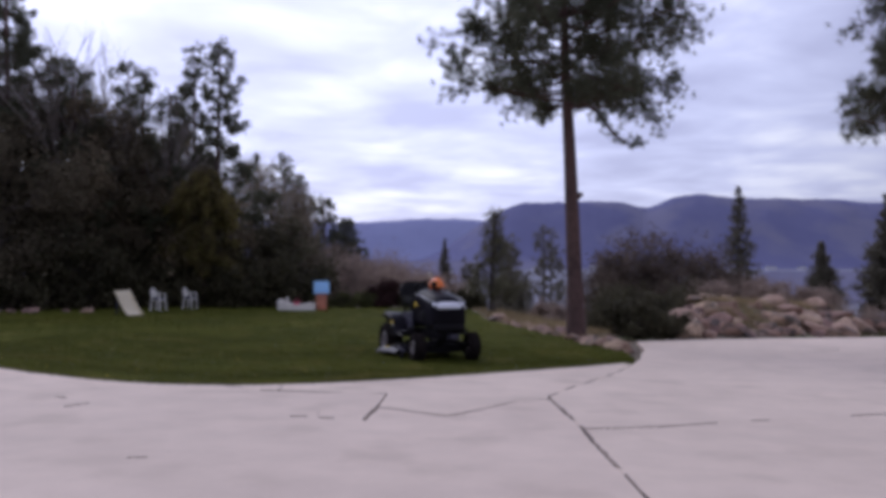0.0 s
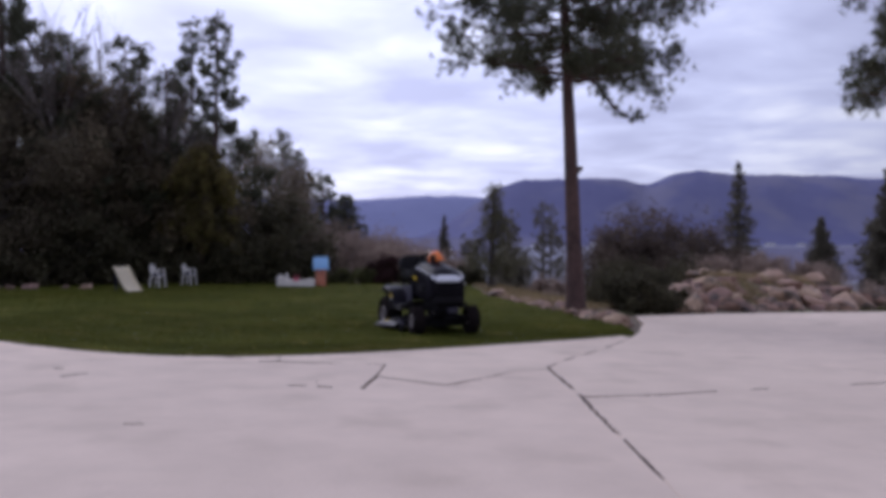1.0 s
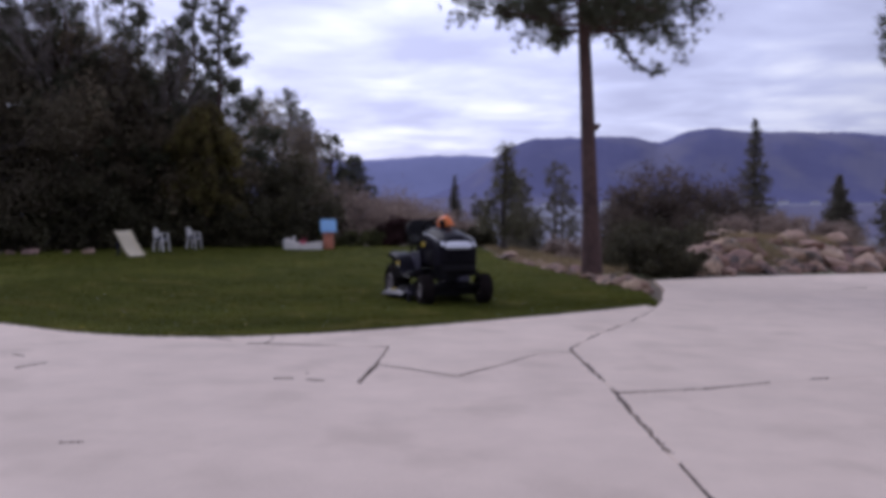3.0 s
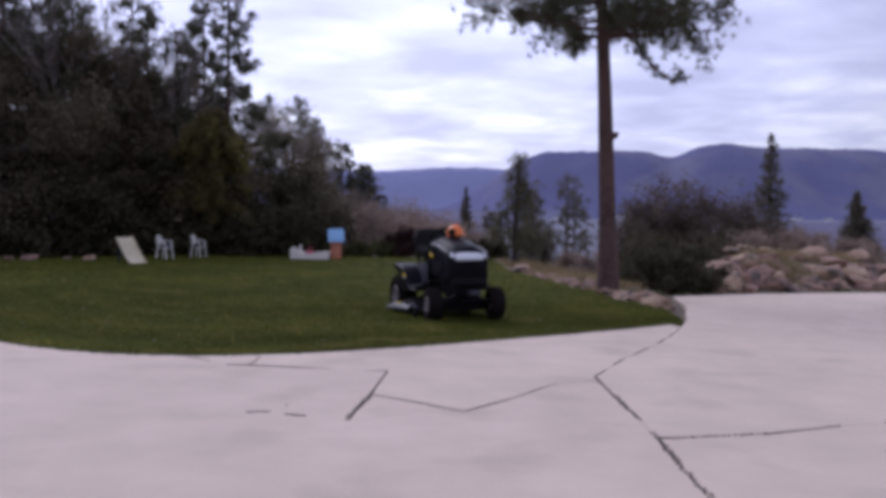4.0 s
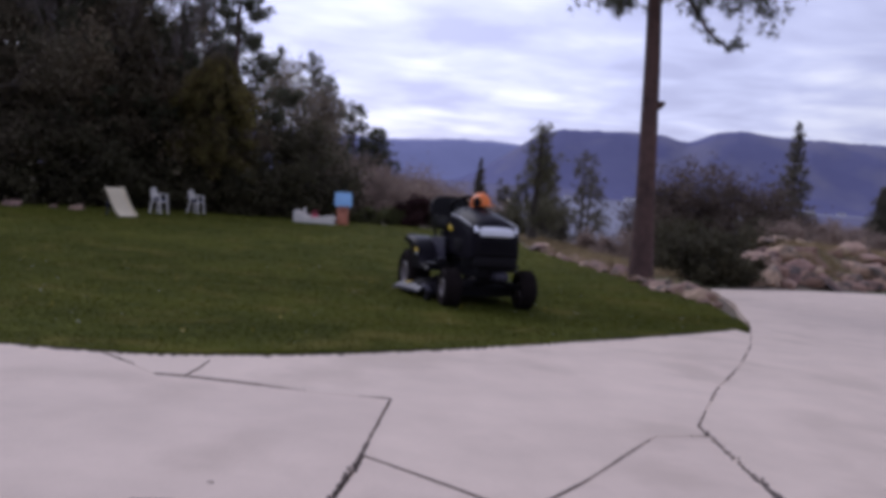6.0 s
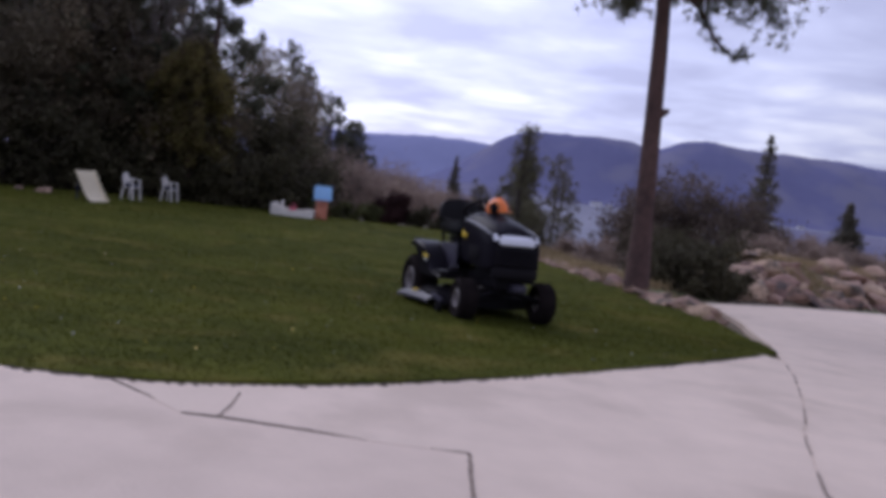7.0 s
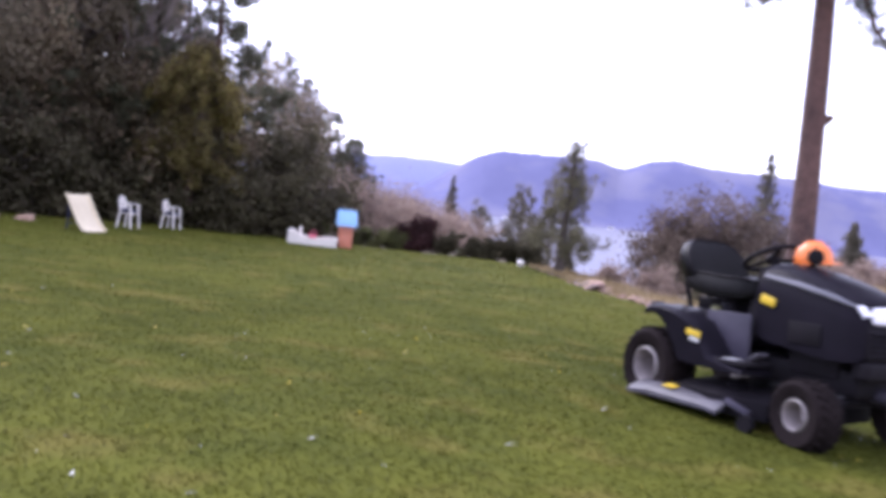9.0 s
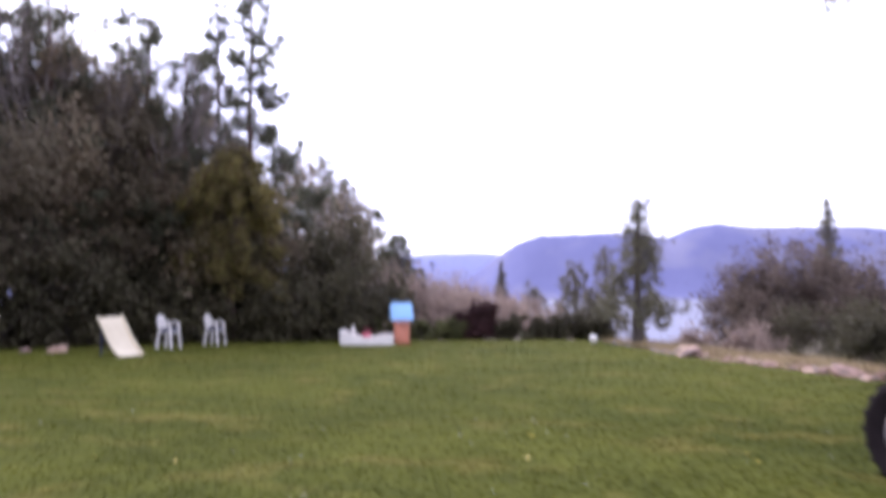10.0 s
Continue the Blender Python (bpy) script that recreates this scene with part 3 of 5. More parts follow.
for line, width, seed, skip in (
    (A_LINE[:5], 0.024, 1, -0.05), (A_LINE[4:6], 0.010, 21, 0.1), (C_DOWN[:2], 0.026, 2, -0.2), ([D_LINE[0], C_DOWN[0]], 0.012, 3, -0.1), (B_LINE[:2], 0.022, 4, -0.3), (B_LINE[1:3], 0.007, 22, 0.1),
    (D_LINE[:5], 0.006, 5, 0.0), (D_LINE[4:], 0.003, 23, 0.1), (D_FORK, 0.0035, 24, 0.05), (E_LINE, 0.0035, 6, 0.0), (F_LINE, 0.0035, 7, 0.25),
    ([(-2.66, 5.40), (-2.58, 5.36)], 0.014, 13, -0.3), ([(-2.38, 4.93), (-2.28, 5.26)], 0.008, 14, 0.2), ([(-0.65, 4.715), (-0.75, 4.735)], 0.011, 8, -0.3), ([(-0.82, 4.775), (-0.92, 4.75)], 0.006, 25, -0.1), ([(-0.77, 4.92), (-0.79, 4.925)], 0.006, 26, -0.3),
    ([(-1.37, 3.40), (-1.29, 3.42)], 0.006, 27, -0.2), ([(7.18, 15.13), (8.27, 16.2)], 0.016, 28, 0.0), (B_LINE[2:4], 0.006, 9, 0.4),
):
    part("joint_dirt", filler(line, width, seed, skip=skip), M_JOINT, drive, "dark dirt lodged in the crack")

# lumps for the soil, and for the thin shadow line under the turf edge
part("edge_soil_shadow", filler([tuple(p + (0.008, -0.016)) for p in edge[60:196]], 0.046, 12, skip=-0.1), M_JOINT, drive, "dark soil and painted shadow line along the cut lawn edge")

# ---- trees ----


def rand_dirs(rng, n):
    d = rng.normal(size=(n, 3))
    return d / (np.linalg.norm(d, axis=1, keepdims=True) + 1e-9)


def leaf_quads(rng, c, size):
    n = len(c)
    a = rand_dirs(rng, n)
    b = np.cross(a, rand_dirs(rng, n))
    b /= np.linalg.norm(b, axis=1, keepdims=True) + 1e-9
    s = size * rng.uniform(0.5, 1.3, (n, 1))
    v = np.stack([c - a * s, c + b * s * 0.45, c + a * s, c - b * s * 0.45], 1).reshape(-1, 3)
    return v, np.arange(4 * n).reshape(-1, 4)


def needles(rng, c, d, k, length, width):
    """Tufts: k thin needles from each centre, spread about its direction."""
    n = len(c)
    dd = np.repeat(d, k, 0) * 0.55 + rand_dirs(rng, n * k) * 0.85
    dd /= np.linalg.norm(dd, axis=1, keepdims=True) + 1e-9
    cc = np.repeat(c, k, 0)
    side = np.cross(dd, rand_dirs(rng, n * k))
    side /= np.linalg.norm(side, axis=1, keepdims=True) + 1e-9
    ln = length * rng.uniform(0.6, 1.2, (n * k, 1))
    v = np.stack([cc + dd * ln * 0.15 - side * width, cc + dd * ln * 0.15 + side * width, cc + dd * ln], 1).reshape(-1, 3)
    return v, np.arange(3 * n * k).reshape(-1, 3)


def trunk_line(rng, h, wave, n=9, lean=(0, 0)):
    s = np.linspace(0, 1, n)
    w = np.cumsum(rng.normal(0, wave, (n, 2)), 0) * s[:, None]
    return np.c_[w + s[:, None] * np.array(lean), s * h]


def pine(name, x, y, h, crown_from, radius, trunk_r, label, seed, z=None, branches=60, tuft=0.20, per=12, k=26, lean=(0, 0), profile=None, material=None, group="", gaps=0.0, bias=0.0, rise=0.38, twigs=(4, 8), fine=0.055, bark=None):
    """A long-needled pine: bare bark below, whorls of upcurved limbs with needle tufts at their ends."""
    rng = np.random.default_rng(seed)
    t = thing(name, pose(x, y, ground_at(x, y) - 0.05 if z is None else z), label, "tree", group)
    line = trunk_line(rng, h, 0.025, lean=lean)
    wood = Pile()
    rad = trunk_r * np.linspace(1, 0.12, 9) ** 0.8
    rad[0] *= 1.25
    wood.add(*tube_arrays(line, rad, 12))
    cs, ds = [], []
    for b in range(branches):
        f = (b + rng.random()) / branches
        zz = crown_from + (h - crown_from) * f
        R = radius * (profile(f) if profile else (1 - f) ** 0.6 * (0.75 + 0.25 * f)) * rng.uniform(0.5, 1.15)
        if rng.random() < gaps:
            continue
        az = b * 2.39996 + rng.normal(0, 0.4)
        R *= 1 + bias * math.cos(az)
        o = np.array([np.interp(zz, line[:, 2], line[:, 0]), np.interp(zz, line[:, 2], line[:, 1]), zz])
        out = np.array([math.cos(az), math.sin(az), 0])
        s = np.linspace(0, 1, 6)[:, None]
        droop = rng.uniform(-0.28, 0.05)
        pts = o + out * R * s + np.array([0, 0, 1.0]) * R * (droop * s + rise * s**2.2) + rng.normal(0, 0.03 * R, (6, 3)) * s
        wood.add(*tube_arrays(pts, np.linspace(0.028, 0.006, 6) * (0.5 + R * 0.35), 5))
        for w in range(int(rng.integers(twigs[0], twigs[1]) * max(0.3, R / radius + 0.2) + 0.5)):
            s0 = rng.uniform(0.35, 1.0)
            p0 = np.array([np.interp(s0, s[:, 0], pts[:, a]) for a in range(3)])
            tw = out * 0.5 + rand_dirs(rng, 1)[0] * 0.8 + np.array([0, 0, 0.25])
            tw /= np.linalg.norm(tw)
            ln = R * rng.uniform(0.14, 0.30)
            tp = p0 + tw * np.linspace(0, ln, 3)[:, None]
            wood.add(*tube_arrays(tp, [0.012, 0.009, 0.005], 4))
            m = max(3, int(per * min(1.0, 0.3 + R / radius)))
            c = p0 + tw * ln * rng.uniform(0.25, 1.1, (m, 1)) + rng.normal(0, max(ln * 0.24, 0.085), (m, 3))
            cs.append(c)
            ds.append(np.repeat(tw[None], m, 0) * 0.5 + rand_dirs(rng, m) * 0.6)
    part("trunk", wood.mesh("trunk"), bark or M_BARK, t)
    v, qd = needles(rng, np.concatenate(cs), np.concatenate(ds), k, tuft, tuft * fine)
    part("crown", mesh_of("crown", v, qd, False), material or M_PINE, t, "dark green needle crown")
    return t


def broadleaf(name, x, y, h, radius, label, seed, crown_from=0.12, lobes=26, leaves=26000, size=0.075, material=None, z=None, wood=None, stems=1, group="", gap=0.15, category="tree"):
    """A leafy tree or shrub: stems and limbs, with leaves in uneven clumps round the limb ends."""
    rng = np.random.default_rng(seed)
    t = thing(name, pose(x, y, ground_at(x, y) - 0.05 if z is None else z), label, category, group)
    pile = Pile()
    ends = []
    for s in range(stems):
        off = rng.normal(0, 0.12 * radius, 2) if stems > 1 else np.zeros(2)
        hh = h * (rng.uniform(0.6, 0.9) if stems > 1 else 0.85)
        line = trunk_line(rng, hh, 0.05 * radius / 2, 7, lean=rng.normal(0, 0.35 * radius, 2) if stems > 1 else (0, 0)) + np.r_[off, 0]
        r0 = 0.022 * h if stems == 1 else 0.012 * h
        pile.add(*tube_arrays(line, r0 * np.linspace(1, 0.2, 7), 8))
        for b in range(max(3, lobes // stems)):
            f = rng.uniform(crown_from, 1.0)
            o = np.array([np.interp(f * hh, line[:, 2], line[:, a]) for a in range(3)])
            az = rng.uniform(0, 2 * math.pi)
            wd = radius * math.sqrt(max(0.05, 1 - (2 * (f - 0.42) / 1.25) ** 2)) * rng.uniform(0.35, 0.95)
            e = o + np.array([math.cos(az) * wd, math.sin(az) * wd, rng.uniform(0.0, 0.16) * h])
            m = (o + e) / 2 + np.array([0, 0, -0.02 * h]) + rng.normal(0, 0.04 * radius, 3)
            pile.add(*tube_arrays([o, m, e], [r0 * 0.35, r0 * 0.22, r0 * 0.07], 5))
            ends.append(e)
            for w in range(3):
                e2 = e + rand_dirs(rng, 1)[0] * radius * 0.25
                pile.add(*tube_arrays([m, (m + e2) / 2 + rng.normal(0, 0.03, 3), e2], [r0 * 0.15, r0 * 0.1, r0 * 0.04], 4))
                ends.append(e2)
    part("trunk", pile.mesh("trunk"), wood or M_BARK2, t)
    ends = np.array(ends)
    pick = rng.integers(0, len(ends), leaves)
    sc = radius * rng.uniform(0.10, 0.24, len(ends))
    c = ends[pick] + np.clip(rng.normal(0, 1, (leaves, 3)), -1.7, 1.7) * sc[pick][:, None] * (1, 1, 0.8)
    c = c[c[:, 2] > 0.03]
    nz = np.array([noise.noise((p[0] * 1.6 + seed, p[1] * 1.6, p[2] * 1.6)) for p in c])
    c = c[nz > -gap * 2 + gap]
    v, qd = leaf_quads(rng, c, size)
    part("crown" if category == "tree" else "foliage", mesh_of("crown", v, qd, False), material or M_LEAF, t)
    return t


def fir(name, x, y, h, radius, label, seed, z=None, material=None, group="", layers=26, dense=1.0, size=0.13):
    """A narrow pointed conifer with drooping layered sprays."""
    rng = np.random.default_rng(seed)
    t = thing(name, pose(x, y, ground_at(x, y) - 0.1 if z is None else z), label, "tree", group)
    pile = Pile()
    line = trunk_line(rng, h, 0.01, 6)
    pile.add(*tube_arrays(line, 0.018 * h * np.linspace(1, 0.08, 6), 8))
    cs = []
    for a in range(layers):
        f = (a + rng.random() * 0.6) / layers
        zz = h * (0.06 + 0.94 * f)
        R = radius * (1 - f) ** 1.0 * rng.uniform(0.7, 1.15) + 0.03 * radius
        n = int(6 + 6 * (1 - f))
        for b in range(n):
            az = rng.uniform(0, 2 * math.pi)
            Rb = R * rng.uniform(0.55, 1.1)
            s = np.linspace(0, 1, 4)[:, None]
            o = np.array([np.interp(zz, line[:, 2], line[:, 0]), np.interp(zz, line[:, 2], line[:, 1]), zz])
            pts = o + np.array([math.cos(az), math.sin(az), 0]) * Rb * s + np.array([0, 0, 1.0]) * Rb * (-0.35 * s + 0.2 * s**2)
            pile.add(*tube_arrays(pts, np.linspace(0.012, 0.003, 4) * (h / 5), 4))
            m = int(30 * dense * Rb / radius) + 3
            sp = rng.uniform(0.1, 1.0, m)
            c = np.stack([np.interp(sp, s[:, 0], pts[:, k]) for k in range(3)], -1)
            cs.append(c + rng.normal(0, 0.02 * radius + 0.06 * Rb, (m, 3)))
    part("trunk", pile.mesh("trunk"), M_BARK2, t)
    c = np.concatenate(cs)
    d = np.c_[c[:, :2], -0.3 * np.ones(len(c))]
    d /= np.linalg.norm(d, axis=1, keepdims=True) + 1e-9
    v, qd = needles(rng, c, d, 5, size * max(1.0, radius), size * 0.16 * max(1.0, radius))
    part("crown", mesh_of("crown", v, qd, False), material or M_FIR, t)
    return t


def bare_tree(name, x, y, h, spread, label, seed, group=""):
    """A leafless tree of fine forking twigs."""
    rng = np.random.default_rng(seed)
    t = thing(name, pose(x, y, ground_at(x, y) - 0.05), label, "tree", group)
    pile = Pile()

    def grow(p, d, ln, r, deep):
        q_ = p + d * ln
        m_ = (p + q_) / 2 + rng.normal(0, ln * 0.06, 3)
        pile.add(*tube_arrays([p, m_, q_], [r, r * 0.85, r * 0.65], 5 if deep > 3 else 3))
        if deep == 0:
            return
        for _ in range(3 if deep > 1 else 4):
            d2 = d + rng.normal(0, 0.42, 3) * spread + np.array([0, 0, 0.12])
            d2 /= np.linalg.norm(d2)
            grow(p + (q_ - p) * rng.uniform(0.55, 1.0), d2, ln * rng.uniform(0.6, 0.85), r * 0.58, deep - 1)

    grow(np.zeros(3), np.array([0, 0, 1.0]), h * 0.32, 0.012 * h, 5)
    part("trunk", pile.mesh("trunk"), M_TWIG, t, "bare grey twigs")
    return t


# the tall pine at the edge of the lawn, with a dead drooping limb
big = pine("pine_tree", 2.92, 17.0, 10.6, 5.05, 2.5, 0.19, "tall pine with bare reddish trunk and high dark crown", 4, z=float(lawn_z(2.92, 17.0)) - 0.06, branches=128, tuft=0.14, per=23, k=19, twigs=(4, 7), lean=(-0.36, 0.0), bias=0.08, rise=0.14, fine=0.05, gaps=0.05, profile=lambda f: 1.03 if f < 0.3 else 1.0 - (f - 0.3) * 0.7)
stub = Pile()
stub.add(*tube_arrays([(-0.10, 0.0, 3.1), (0.05, -0.03, 3.16), (0.13, -0.04, 3.2)], [0.10, 0.07, 0.03], 8))
part("branch_stub", stub.mesh("branch_stub"), M_BARK, big, "broken knotty branch stub")
rng = np.random.default_rng(5)
limb = Pile()
arc = np.array([(-0.15, 0.0, 5.35), (0.53, 0.41, 5.02), (0.91, 0.64, 4.6), (1.37, 0.93, 4.36), (1.74, 1.15, 4.47)])
limb.add(*tube_arrays(arc, [0.045, 0.035, 0.028, 0.02, 0.01], 6))
part("drooping_limb", limb.mesh("drooping_limb"), M_BARK, big)
along = np.linspace(0.25, 1.0, 60)
tc = np.stack([np.interp(along, np.linspace(0, 1, 5), arc[:, a]) for a in range(3)], -1) + rng.normal(0, 0.07, (60, 3))
vv, qq = needles(rng, tc, np.repeat([[0.3, 0, 0.2]], len(tc), 0), 26, 0.12, 0.006)
part("limb_foliage", mesh_of("limb_foliage", vv, qq, False), M_PINE, big)

pine("pine_tree", 10.1, 15.2, 10.5, 4.5, 2.3, 0.17, "tall pine beside the driveway, long hanging boughs", 8, branches=140, per=16, k=20, tuft=0.17, fine=0.04, rise=0.0, profile=lambda f: 1.0 - 0.6 * f)

# the belt of trees behind the chairs
belt = "trees along the lawn"
pine("pine_tree", -14.1, 25.5, 12.5, 2.5, 2.2, 0.16, "tall dark pine rising above the tree belt", 21, branches=100, per=14, k=14, group=belt, tuft=0.2, fine=0.075)
column = lambda f: 1.0 if f < 0.2 else 1.0 - 0.95 * (f - 0.2)
pine("pine_tree", -8.85, 31.0, 10.4, 2.4, 1.6, 0.14, "open-crowned dark pine behind the tree belt", 22, branches=90, per=11, k=13, group=belt, tuft=0.2, gaps=0.12, bias=0.2, fine=0.075, twigs=(3, 6), profile=column)
pine("pine_tree", -10.25, 32.4, 10.5, 3.0, 1.45, 0.13, "open-crowned dark pine behind the tree belt", 23, branches=80, per=11, k=13, group=belt, tuft=0.2, gaps=0.15, bias=-0.2, fine=0.075, twigs=(3, 6), profile=column)
# pines standing close together, their crowns run into one another
for n, (x, y, h, r) in enumerate(((-10.6, 27.6, 8.3, 1.6), (-12.2, 26.0, 8.2, 1.7), (-11.5, 28.8, 9.0, 1.7), (-13.3, 27.2, 8.6, 1.7), (-15.0, 26.4, 9.4, 2.1), (-16.6, 25.8, 9.4, 2.2), (-9.9, 28.6, 7.8, 1.7), (-14.4, 29.5, 9.2, 2.1))):
    pine("pine_tree", x, y, h, 1.4, r, 0.11, "dark needle-leaved tree crowded into the belt", 240 + n, group=belt, branches=60, per=8, k=11, tuft=0.2, fine=0.085, gaps=0.12, profile=lambda f: 1.0 - 0.5 * f - 0.25 * f * f)
for n, (x, y, h, r) in enumerate(((-11.9, 26.4, 7.1, 2.0), (-13.2, 23.4, 5.8, 2.2), (-9.9, 28.2, 4.6, 1.7), (-16.0, 24.0, 6.8, 2.6), (-12.8, 28.5, 6.8, 2.1), (-16.5, 29.0, 7.8, 2.6), (-8.6, 29.0, 4.4, 1.6), (-10.4, 29.8, 4.6, 1.6), (-14.5, 26.5, 7.4, 2.0), (-11.1, 27.0, 6.5, 1.6), (-11.7, 30.5, 7.0, 1.9))):
    broadleaf("leafy_tree", x, y, h, r, "dense dark olive-leaved tree in the belt" if n % 2 else "olive-brown thin-leaved tree in the belt", 40 + n, group=belt, lobes=30, leaves=18000 if n % 2 else 15500, size=0.078, gap=0.3 if n % 2 else 0.4, material=M_LEAF if n % 2 else M_OLIVELEAF)


def cedar(name, x, y, h, low, radius, label, seed, group=""):
    """A cedar: boughs sweep out and hang down, dark within, yellow-green sprays at their tips."""
    rng = np.random.default_rng(seed)
    t = thing(name, pose(x, y, ground_at(x, y) - 0.05), label, "tree", group)
    line = trunk_line(rng, h, 0.012, 7)
    wood = Pile()
    wood.add(*tube_arrays(line, 0.10 * np.linspace(1, 0.1, 7), 9))
    inner, outer = [], []
    for b in range(150):
        f = (b + rng.random()) / 150
        zz = low + 0.5 + (h - low - 0.5) * f
        R = radius * min(1.0, (1.1 - f) * 3.2) ** 0.8 * rng.uniform(0.4, 1.12)
        az = rng.uniform(0, 2 * math.pi)
        s = np.linspace(0, 1, 6)[:, None]
        pts = np.array([0, 0, zz]) + np.array([math.cos(az), math.sin(az), 0]) * R * s + np.array([0, 0, 1.0]) * R * (0.15 * s - 0.62 * s**2)
        wood.add(*tube_arrays(pts, np.linspace(0.02, 0.004, 6), 4))
        m = int(70 + 130 * R / radius)
        sp = rng.uniform(0.2, 1.05, m)
        c = np.stack([np.interp(sp, s[:, 0], pts[:, a]) for a in range(3)], -1)
        hang = rng.uniform(0, 0.34, m) * sp
        c = c + np.c_[rng.normal(0, 0.09, (m, 2)), rng.normal(0, 0.05, m) - hang]
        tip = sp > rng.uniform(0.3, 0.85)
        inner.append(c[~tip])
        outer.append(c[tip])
    part("trunk", wood.mesh("trunk"), M_BARK, t)
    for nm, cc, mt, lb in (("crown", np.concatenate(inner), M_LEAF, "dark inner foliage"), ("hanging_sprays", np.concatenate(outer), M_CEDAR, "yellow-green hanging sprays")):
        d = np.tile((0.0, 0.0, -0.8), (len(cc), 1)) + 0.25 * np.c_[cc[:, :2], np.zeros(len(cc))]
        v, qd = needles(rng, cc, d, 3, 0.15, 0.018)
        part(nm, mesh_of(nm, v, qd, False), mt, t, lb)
    return t


cedar("cedar_tree", -8.35, 27.3, 5.0, 1.4, 1.2, "cedar with yellow-green hanging sprays", 60, belt)
for n, (x, y, h, r) in enumerate(((-8.7, 36.0, 6.6, 1.9), (-7.2, 37.0, 5.0, 1.7), (-6.2, 35.0, 3.8, 1.5))):
    broadleaf("leafy_tree", x, y, h, r, "brownish thin-leaved tree behind the evergreen shrubs", 90 + n, group=belt, lobes=24, leaves=10500, size=0.06, gap=0.3, material=M_GREYLEAF)
for n, (x, y, h, r) in enumerate(((-9.0, 44.5, 8.0, 2.0), (-7.9, 42.5, 6.6, 1.9), (-6.9, 46.0, 5.8, 1.9), (-5.7, 47.0, 4.6, 1.7))):
    pine("pine_tree", x, y, h, 0.9, r, 0.12, "dark conifer farther back in the tree belt", 70 + n, group=belt, branches=84, per=5, k=11, tuft=0.2, fine=0.085, twigs=(5, 9), profile=lambda f: 1.0 - 0.75 * f)
for n, (x, y, h) in enumerate(((-12.9, 28.0, 10.8), (-11.0, 29.0, 10.4), (-12.0, 27.0, 10.0), (-12.6, 26.2, 9.4), (-10.7, 28.2, 8.8), (-12.1, 28.8, 9.8), (-9.9, 38.0, 8.4), (-8.9, 40.5, 7.8), (-8.2, 39.0, 6.8))):
    bare_tree("bare_tree", x, y, h, 0.8, "leafless tree with fine pale twigs", 80 + n, belt)
# the darker leaf colour stands in for the trees' shade on these shrubs
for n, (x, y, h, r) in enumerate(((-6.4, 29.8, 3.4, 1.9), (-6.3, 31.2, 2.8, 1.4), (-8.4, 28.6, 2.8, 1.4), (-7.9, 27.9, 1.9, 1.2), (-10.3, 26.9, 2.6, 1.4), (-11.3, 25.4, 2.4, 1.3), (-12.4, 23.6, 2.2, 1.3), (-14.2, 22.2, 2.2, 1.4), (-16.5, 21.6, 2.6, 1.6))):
    broadleaf("shrub", x, y, h, r, "dense evergreen shrub under the trees, shade put into its dark leaves", 100 + n, group="shrubs under the trees", stems=4, lobes=24, leaves=11000, size=0.086, material=M_HEDGE_SHADE, category="shrub", gap=0.05)
for n, (x, y, h, r) in enumerate(((-4.3, 37.5, 2.1, 1.6), (-2.6, 38.5, 1.7, 1.5), (-1.2, 40.0, 1.5, 1.4), (-5.6, 40.0, 2.6, 1.7), (-3.6, 42.0, 2.3, 1.8), (0.2, 42.5, 1.4, 1.3), (-2.0, 45.0, 1.8, 1.7), (-6.8, 38.0, 2.8, 1.6), (-1.6, 36.2, 1.3, 1.2), (-3.2, 35.6, 1.6, 1.4), (-5.0, 36.0, 2.3, 1.5), (0.8, 39.0, 1.0, 1.1), (-4.6, 46.0, 2.7, 2.0), (-3.0, 50.0, 2.6, 2.1))):
    broadleaf("brush", x, y, h, r, "brown twiggy brush past the lawn's end", 130 + n, group="brown brush", stems=8, lobes=36, leaves=7000, size=0.061, material=M_BROWNLEAF, wood=M_TWIG, category="shrub")
# added row of dark-leaved shrubs, standing in for the shaded hollow below the trees
rng = np.random.default_rng(77)
for n in range(26):
    s = n / 26
    x = np.interp(s, [0, 0.2, 0.45, 1], [-18.0, -13.2, -11.2, -5.6]) + rng.normal(0, 0.15)
    y = np.interp(s, [0, 0.2, 0.45, 1], [21.2, 22.2, 24.9, 29.5]) + (0.5 if n % 2 else 2.2)
    broadleaf("shade_shrub", x, y, rng.uniform(0.9, 1.5), rng.uniform(0.75, 1.0), "low shrub added to stand in for the dark hollow under the trees", 400 + n, group="low shrubs under the trees", stems=7, lobes=28, leaves=2700, size=0.10, material=M_HEDGE_SHADE, category="shrub", gap=0.0, crown_from=0.02)
broadleaf("plum_shrub", -2.25, 30.6, 1.25, 0.60, "rounded dark red-leaved shrub beside the hedge", 150, stems=5, lobes=28, leaves=9000, size=0.055, material=M_PLUM, category="shrub", z=float(lawn_z(-2.25, 30.6)) - 0.1)

# hedge at the lawn's end
rng = np.random.default_rng(9)
for n in range(13):
    x = -1.75 + n * 0.28
    broadleaf("hedge_plant", x, 31.2 + 0.02 * n, 0.82 + 0.08 * rng.random(), 0.40, "low clipped dark green hedge plant", 160 + n, stems=4, lobes=18, leaves=4600, size=0.042, material=M_HEDGE_SHADE, category="hedge", group="low hedge", z=float(lawn_z(x, 31.2)) - 0.08, gap=0.0)
